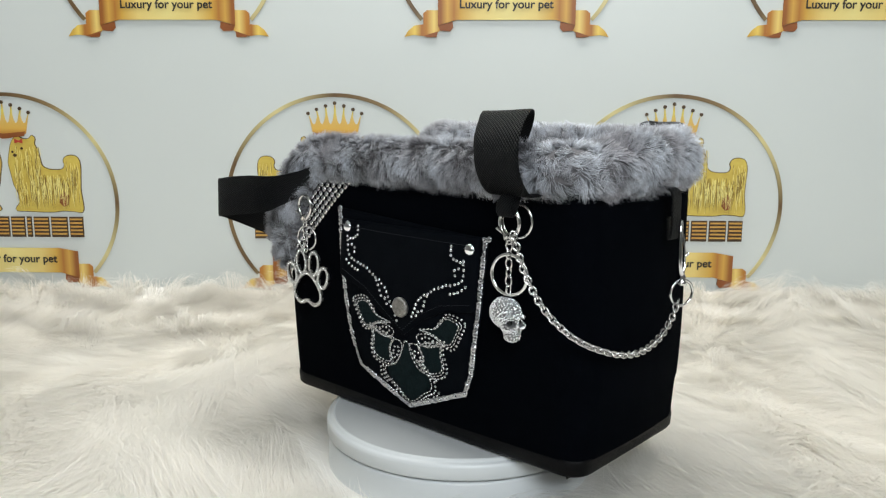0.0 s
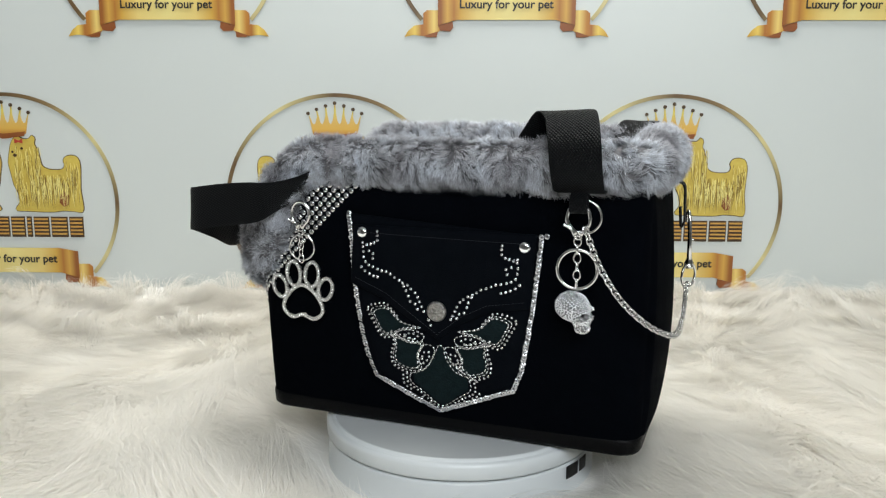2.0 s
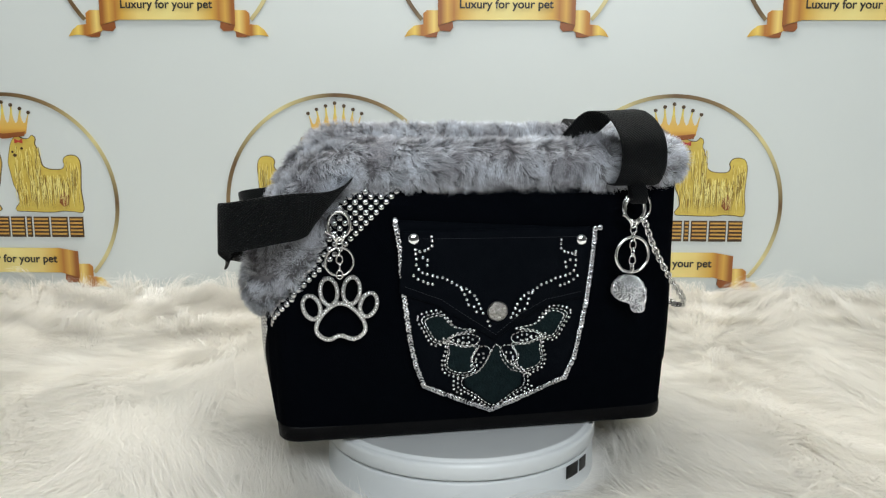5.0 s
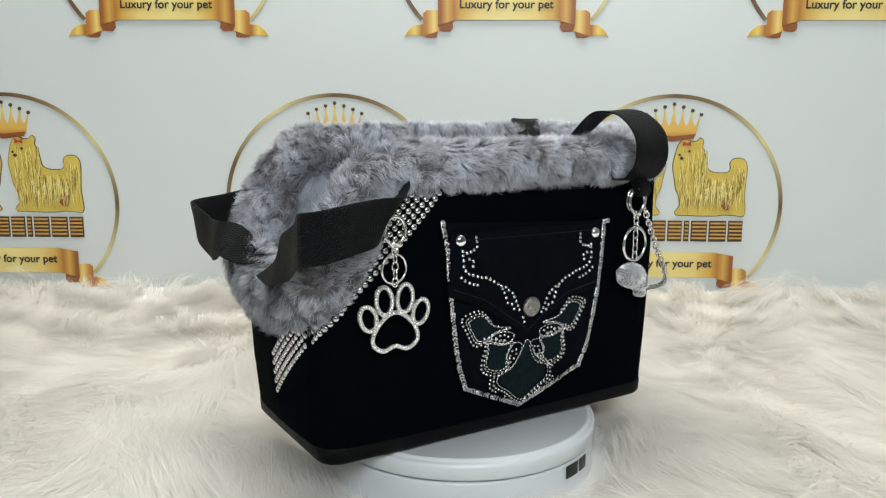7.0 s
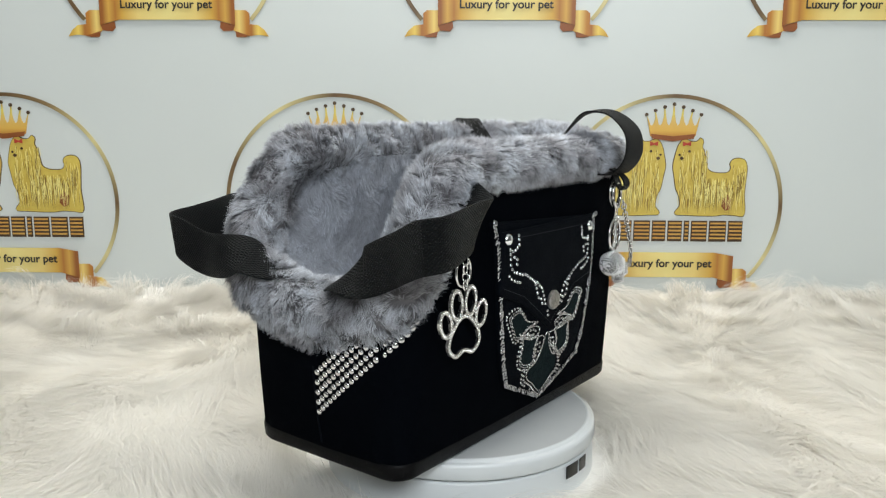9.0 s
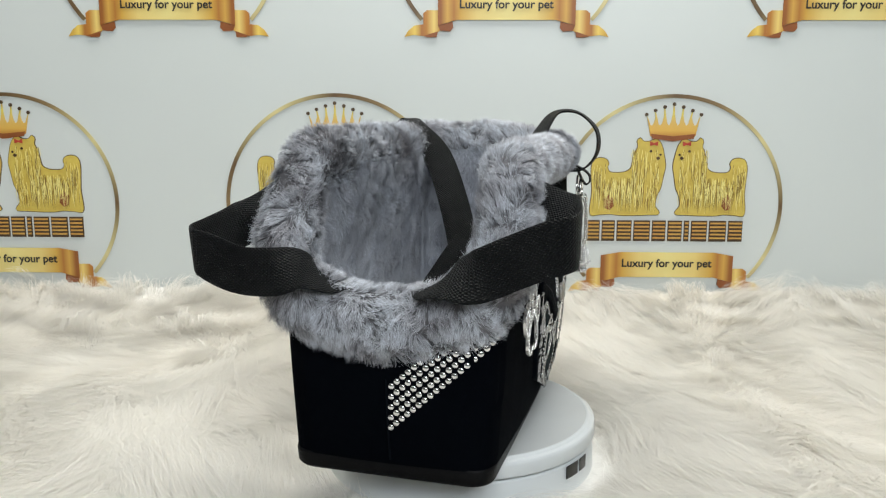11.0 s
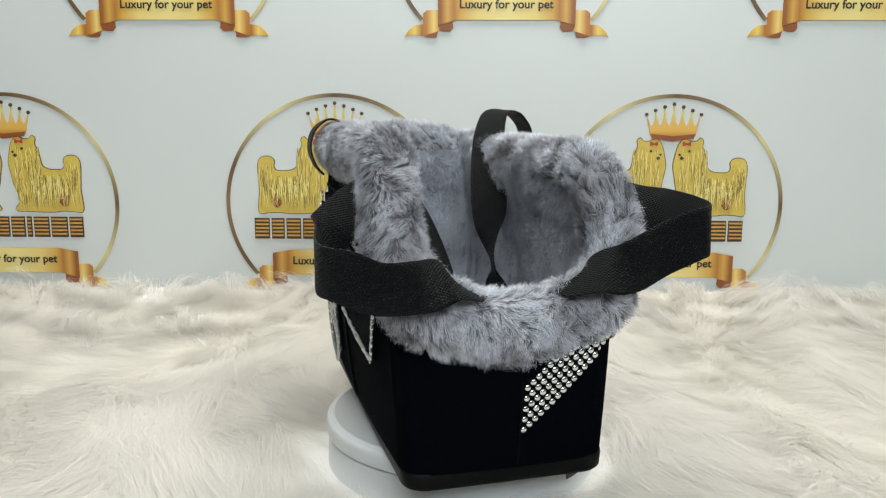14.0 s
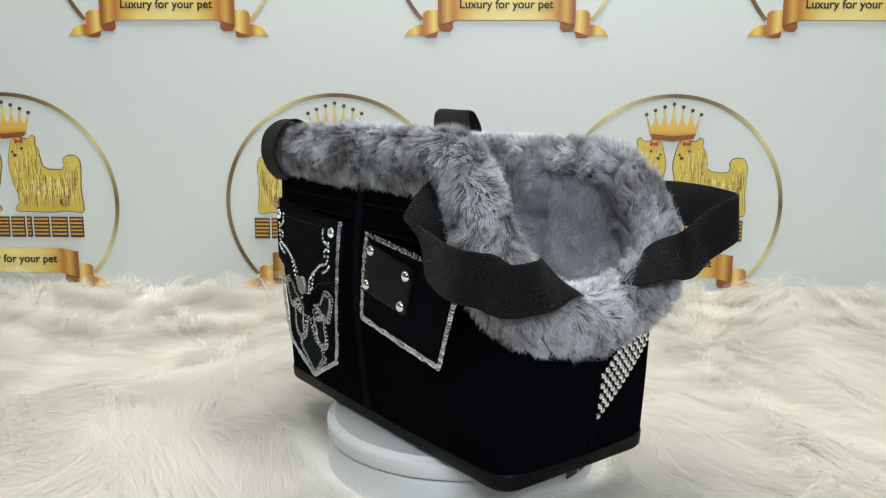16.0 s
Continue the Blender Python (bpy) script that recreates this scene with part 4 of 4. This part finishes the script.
    joined("sequin_trim", SEQUIN_MESH, seq, SEQUIN, base, "line of overlapping silver sequins")


pocket(0.0095, 0.085, -1, 1.015)
pocket(0.112, 0.085, 1, 0.82)


def patch_pocket():
    """The small slanting pocket on the back with a riveted leather patch."""
    shape = [(-0.022, 0.211), (-0.012, 0.125), (-0.133, 0.102), (-0.157, 0.169), (-0.146, 0.194)]
    base = patch("patch_pocket", shape, 1, 0.0, 0.003, DENIM, bag, "black slanting pocket edged with sequins")
    rng = random.Random(9)
    seq = sequin_row(list(polyline(shape + shape[:1], 0.0031)), 1, 0.0050, rng)
    joined("sequin_trim", SEQUIN_MESH, seq, SEQUIN, base, "line of overlapping silver sequins")
    leather = patch("leather_patch", [(-0.026, 0.203), (-0.021, 0.154), (-0.090, 0.141), (-0.102, 0.187)], 1, 0.0045, 0.002, LEATHER, base, "black leather patch")
    for p in ((-0.034, 0.196), (-0.092, 0.180), (-0.083, 0.150), (-0.026, 0.161)):
        r = part("rivet", dome(0.0054, 0.0036, 16, 0.4), CHROME, leather, "silver domed rivet")
        r.matrix_basis = wall_frame(*p, 1, 0.0068)


patch_pocket()

# seams of the recycled jeans on the back, and the seam down the open end
for x0, x1, z0, z1 in ((-0.004, 0.008, 0.022, 0.250), (-0.150, -0.006, 0.2365, 0.2395), (0.012, 0.180, 0.2365, 0.2395), (0.010, 0.180, 0.222, 0.2235), (-0.150, -0.006, 0.212, 0.2135)):
    patch("seam", [(x0, z0), (x1, z0), (x1, z1), (x0, z1)], 1, 0.0002, 0.0022, DENIM, bag, "raised black denim seam")
end_seam = [(-(half_x(z) + 0.0003 + max(0, math.sin(z / 0.25 * math.pi)) ** 0.6 * 0.013), -0.005, z) for z in np.linspace(0.023, 0.10, 18)]
part("end_seam", tube_mesh("end_seam", end_seam, 0.0011, 6), DENIM, bag, "raised black seam")


# studded band: the rows follow the cut edge from the front round the corner to the open end
def stud_place(s, z):
    """s runs along the wall from the front over the corner on to the end."""
    hx, hy = half_x(z), half_y(z)
    if s > -0.191:
        return wall_frame(s, z, -1, 0.0)
    q = -0.191 - s
    arc_len = 0.020 * math.pi / 2
    if q < arc_len:
        g = q / 0.020
        n = Vector((-math.sin(g), -math.cos(g), 0))
        p = Vector((-hx + 0.020, -hy + 0.020, z)) + n * 0.0203
    else:
        y = -hy + 0.020 + (q - arc_len)
        m = max(0, math.sin(z / 0.25 * math.pi)) ** 0.6 * 0.013 * max(0, 1 - (y / hy) ** 2)
        n = Vector((-1, 0, 0))
        p = Vector((-hx - m, y, z))
    ex = Vector((0, 0, 1)).cross(n)
    mm = Matrix((ex, -n, Vector((0, 0, 1)))).transposed().to_4x4()
    mm.translation = p
    return mm


band = part("stud_band", tube_mesh("stud_band", [stud_place(s, 0.2560 - (-0.088 - s) * 0.98 if s > -0.2 else 0.1465 - (-0.2 - s) * 0.98).translation for s in np.linspace(-0.09, -0.285, 60)], 0.0006, 5), DENIM, bag,
            "diagonal band of silver studs")
STEP = 0.0070
for row in range(5):
    for k in range(46):
        d = k * STEP
        # along the lower edge, then away from it
        s = -0.087 - d * 0.713 - row * 0.0050
        z = 0.2535 - d * 0.701 + row * 0.0049
        if s < -0.200:
            z = 0.2535 - 0.1111 + row * 0.0098 + (s + 0.200) * 0.95
        x, y = stud_place(s, z).translation[:2]
        if s < -0.2945 or z > rim_height(x, y) - 0.018 or z < 0.03:
            continue
        stud = part("stud", STUD_MESH, None, band)
        stud.matrix_basis = stud_place(s, z)

# ---- charms and chain, hanging from the bag ----
CARRIED = []


def carried(name, label, category, at):
    ob = tagged(new(name), label, category)
    CARRIED.append((ob, at))
    return ob


def lobster(parent, top, drop):
    """A lobster clasp: a bowed eye with a lever, narrowing to a swivel."""
    a = np.linspace(radians(-62), radians(242), 26)
    eye = [(0.0105 * math.cos(t), 0, top - 0.0125 + 0.0125 * math.sin(t)) for t in a]
    path = [(0.0012, 0, top - drop + 0.004), (0.0035, 0, top - 0.026)] + eye + [(-0.0035, 0, top - 0.026), (-0.0012, 0, top - drop + 0.004)]
    r = [0.0028] + [0.0034] + [0.0019] * len(eye) + [0.0034] + [0.0028]
    part("clasp", tube_mesh("clasp", path, r, 8), CHROME, parent, "chrome lobster clasp")
    part("lever", tube_mesh("lever", [(-0.0062, -0.0015, top - 0.0225), (-0.0105, -0.002, top - 0.0195), (-0.0125, -0.002, top - 0.0185)], [0.0011, 0.0011, 0.0016], 7), CHROME, parent)
    sw = part("swivel", ring_bm(0.0030, 0.0009, 18, 7), CHROME, parent)
    sw.location = (0, 0, top - drop)


def links(parent, z0, n, step, size):
    me = ring_bm(size * 0.62, size * 0.17, 18, 7, 1.45)
    me.materials.append(CHROME)
    for i in range(n):
        o = part("link", me, None, parent)
        o.matrix_basis = pose(0, 0, z0 - i * step, 0, 0, 90 * (i % 2))


def skull_mesh():
    """A skull that looks along -y: cranium, face, cheeks and jaw melted together, with hollow sockets, nose and mouth."""
    bm = bmesh.new()
    bmesh.ops.create_icosphere(bm, subdivisions=5, radius=1)
    centre = np.array([0.0, -2.0, -1.0])
    d = unit(np.array([tuple(v.co) for v in bm.verts]))
    r = np.linspace(1.0, 30.0, 180)
    p = centre + d[:, None] * r[None, :, None]

    def ball(c, q):
        return (np.linalg.norm((p - np.array(c)) / np.array(q), axis=-1) - 1) * min(q)

    def melt(a, b, k):
        h = np.clip(0.5 + 0.5 * (b - a) / k, 0, 1)
        return b + (a - b) * h - k * h * (1 - h)

    f = melt(ball((0, 3.5, 4), (12.5, 15.5, 13)), ball((0, -6, -5), (9, 8.5, 9)), 3.0)
    f = melt(f, ball((0, -7, -14.5), (7.2, 6.5, 4.5)), 2.0)
    for sx in (-1, 1):
        f = melt(f, ball((sx * 7.6, -9.5, -5.5), (3.0, 4.0, 2.4)), 2.0)
        f = melt(f, ball((sx * 5, -12.2, 2.6), (4.2, 2.4, 1.5)), 1.5)
    for c, q in (((-4.9, -14.2, -2.0), (3.9, 6.0, 3.5)), ((4.9, -14.2, -2.0), (3.9, 6.0, 3.5)), ((0, -14.8, -7.6), (1.8, 3.4, 2.6)), ((0, -13.5, -12.8), (8.0, 5.0, 0.9))):
        f = np.maximum(f, -ball(c, q))
    inside = f < 0
    last = np.where(inside.any(1), inside.shape[1] - 1 - np.argmax(inside[:, ::-1], 1), 0)
    for v, c in zip(bm.verts, (centre + d * r[last][:, None]) * 0.00104):
        v.co = c
    bmesh.ops.smooth_vert(bm, verts=bm.verts[:], factor=0.5, use_axis_x=True, use_axis_y=True, use_axis_z=True)
    me = bpy.data.meshes.new("skull")
    bm.to_mesh(me)
    bm.free()
    return smooth(me)


skull_at = pose(0.147, -0.1266, 0.1490)
charm = carried("skull_charm", "silver rhinestone skull charm on a key ring and clasp", "charm", skull_at)
skull_part = part("skull", skull_mesh(), SKULL_BASE, charm, "skull covered in clear rhinestones")
skull_part.matrix_basis = pose(0, 0, 0.001, 0, 0, 72)
rng = random.Random(2)
verts = [(v.co.copy(), v.normal.copy()) for v in skull_part.data.vertices]
rng.shuffle(verts)
stones = []
for co, no in verts:
    socket = min((co - Vector((sx * 0.0051, -0.0128, -0.0021))).length for sx in (-1, 1)) < 0.0040
    if not socket and all((co - s.translation).length > 0.0017 for s in stones):
        m = (-no).to_track_quat("Y", "Z").to_matrix().to_4x4()
        m.translation = co
        stones.append(m)
joined("rhinestone_inlay", dome(0.00105, 0.0011, 6), stones, BRILLIANT, skull_part, "clear rhinestones")
for sx in (-1, 1):
    eye_ = part("eye_stone", dome(0.0028, 0.0020, 12, 0.5), BLACK_GLOSS, skull_part, "large black crystal eye")
    eye_.matrix_basis = pose(sx * 0.0051, -0.0090, -0.0021, 0, 0, sx * 14)
ring = part("key_ring", ring_bm(0.0180, 0.0018, 40, 8), CHROME, charm, "flat chrome key ring")
ring.matrix_basis = pose(0, 0.001, 0.0395, 0, 0, 6)
links(charm, 0.0655, 6, 0.0078, 0.0052)
lobster(charm, 0.0985, 0.0285)
dring = part("split_ring", ring_bm(0.0150, 0.0012, 36, 8), CHROME, charm, "chrome split ring")
dring.matrix_basis = pose(0.0045, 0.005, 0.0870, 0, 0, 4)
strap("loop_tab", [((0.148, -0.114, 0.262), (1, 0, 0)), ((0.148, -0.1325, 0.252), (1, 0, 0)), ((0.148, -0.1375, 0.243), (1, 0, 0)), ((0.148, -0.134, 0.2365), (1, 0, 0)), ((0.148, -0.129, 0.240), (1, 0, 0)), ((0.148, -0.122, 0.254), (1, 0, 0))], 0.0155,
      "narrow black webbing loop", 0.0016, 40)

# paw charm: five open loops set with stones
paw = carried("paw_charm", "silver rhinestone paw print charm on a clasp", "charm", pose(-0.1435, -0.1200, 0.1440, 0, 0, 0))


def oval(cx, cz, rx, rz, tilt, n=26):
    t = radians(tilt)
    return [(cx + rx * math.cos(a) * math.cos(t) - rz * math.sin(a) * math.sin(t), cz + rx * math.cos(a) * math.sin(t) + rz * math.sin(a) * math.cos(t)) for a in np.linspace(0, 2 * math.pi, n, endpoint=False)]


PAD = spline([(-0.0225, -0.0225), (-0.0125, -0.0300), (0.0, -0.0265), (0.0125, -0.0305), (0.0230, -0.0235), (0.0215, -0.0120), (0.0110, 0.0005), (0.0, 0.0050), (-0.0110, 0.0005), (-0.0210, -0.0115)], 44, True)
LOOPS = [PAD, oval(-0.0270, 0.0020, 0.0078, 0.0118, 18), oval(0.0270, 0.0025, 0.0078, 0.0118, -18), oval(-0.0105, 0.0165, 0.0080, 0.0130, 6), oval(0.0110, 0.0168, 0.0080, 0.0130, -6)]
for i, loop in enumerate(LOOPS):
    loop = np.array(loop)
    c = loop.mean(0)
    nrm = np.roll(loop, -1, 0) - np.roll(loop, 1, 0)
    nrm = unit(np.stack([nrm[:, 1], -nrm[:, 0]], -1))
    outer, inner = loop + nrm * 0.0019, loop - nrm * 0.0019
    me = extrude_outline("paw_loop", [tuple(q) for q in outer], 0.0026, ([tuple(q) for q in inner],))
    ob = part("pad_loop" if i == 0 else "toe_loop", me, PAW_BASE, paw, "silver open loop set with stones")
    ob.location = (0, i * 0.00025, 0)
    stones = [pose(q[0], 0, q[1]) for q in along(loop, 0.0027, True)]
    joined("rhinestone_inlay", dome(0.0011, 0.0008, 7), stones, BRILLIANT, ob, "clear rhinestones")
pr = part("key_ring", ring_bm(0.0135, 0.0012, 36, 8), CHROME, paw, "chrome key ring")
pr.matrix_basis = pose(0.0, 0.002, 0.0450, 0, 0, 8)
links(paw, 0.0620, 5, 0.0072, 0.0048)
lobster(paw, 0.0930, 0.0275)

# chain from the charm's ring round the corner to a swivel hook on the closed end
chain = carried("chain", "silver curb chain with a swivel hook", "chain", pose(0, 0, 0.0045))
course = spline([(0.155, -0.1315, 0.2205), (0.168, -0.1320, 0.190), (0.187, -0.1290, 0.160), (0.209, -0.1150, 0.136), (0.2255, -0.0850, 0.120), (0.2315, -0.0500, 0.113), (0.2325, -0.0150, 0.117), (0.2325, 0.0110, 0.130), (0.2325, 0.0245, 0.146)], 54)
link_mesh = ring_bm(0.0028, 0.0009, 14, 6, 1.35)
link_mesh.materials.append(CHROME)
tang = unit(np.gradient(course, axis=0))
for i, (p, d) in enumerate(zip(course, tang)):
    o = part("link", link_mesh, None, chain)
    m = Vector(d).to_track_quat("Z", "Y").to_matrix().to_4x4()
    o.matrix_basis = Matrix.Translation(p) @ m @ pose(0, 0, 0, 0, 0, 50 + 80 * (i % 2))
HX, HY = 0.2335, 0.0290
er = part("end_ring", ring_bm(0.0125, 0.0014, 36, 8), CHROME, chain, "chrome ring")
er.matrix_basis = pose(HX, HY + 0.001, 0.1555, 0, 0, 62)
# swivel hook: a barrel on the ring, a stem, and a long snap with a spring gate
part("hook", tube_mesh("hook", spline([(HX, HY, 0.1720), (HX, HY - 0.0045, 0.1790), (HX, HY - 0.0060, 0.1920), (HX - 0.0006, HY - 0.0060, 0.2060), (HX - 0.0015, HY - 0.0040, 0.2180), (HX - 0.0030, HY - 0.0002, 0.2235), (HX - 0.0045, HY + 0.0035, 0.2190),
                                       (HX - 0.0045, HY + 0.0045, 0.2110)], 30), np.linspace(0.0027, 0.0014, 30), 9), CHROME, chain, "chrome swivel hook")
part("gate", tube_mesh("gate", [(HX, HY, 0.1720), (HX, HY + 0.0042, 0.1800), (HX - 0.0010, HY + 0.0050, 0.1950), (HX - 0.0035, HY + 0.0046, 0.2110)], [0.0022, 0.0017, 0.0014, 0.0012], 8), CHROME, chain, "chrome spring gate")
part("thumb_lever", tube_mesh("thumb_lever", [(HX, HY + 0.0048, 0.1900), (HX + 0.0020, HY + 0.0075, 0.1930)], [0.0013, 0.0017], 8), CHROME, chain)
part("collar", tube_mesh("collar", [(HX, HY, 0.1630), (HX, HY, 0.1634), (HX, HY, 0.1665), (HX, HY, 0.1672), (HX, HY, 0.1700), (HX, HY, 0.1735)], [0.0030, 0.0048, 0.0048, 0.0034, 0.0042, 0.0030], 16), CHROME, chain)
strap("end_tab", [((0.2165, 0.026, 0.256), (0, 1, 0)), ((0.2250, 0.026, 0.250), (0, 1, 0)), ((0.2265, 0.025, 0.232), (0, 1, 0)), ((0.2270, 0.024, 0.214), (0, 1, 0)), ((0.2240, 0.024, 0.208), (0, 1, 0)), ((0.2220, 0.025, 0.228), (0, 1, 0))], 0.018,
      "black webbing tab on the closed end", 0.0018, 40)


def motions():
    walk(bag, [(t, bag_pose(t)) for t in TIMES])
    walk(platter, [(t, pose(0, 0, 0, 0, 0, turn(t))) for t in TIMES])
    for thing, at in CARRIED:
        walk(thing, [(t, bag_pose(t) @ at) for t in TIMES])


motions()
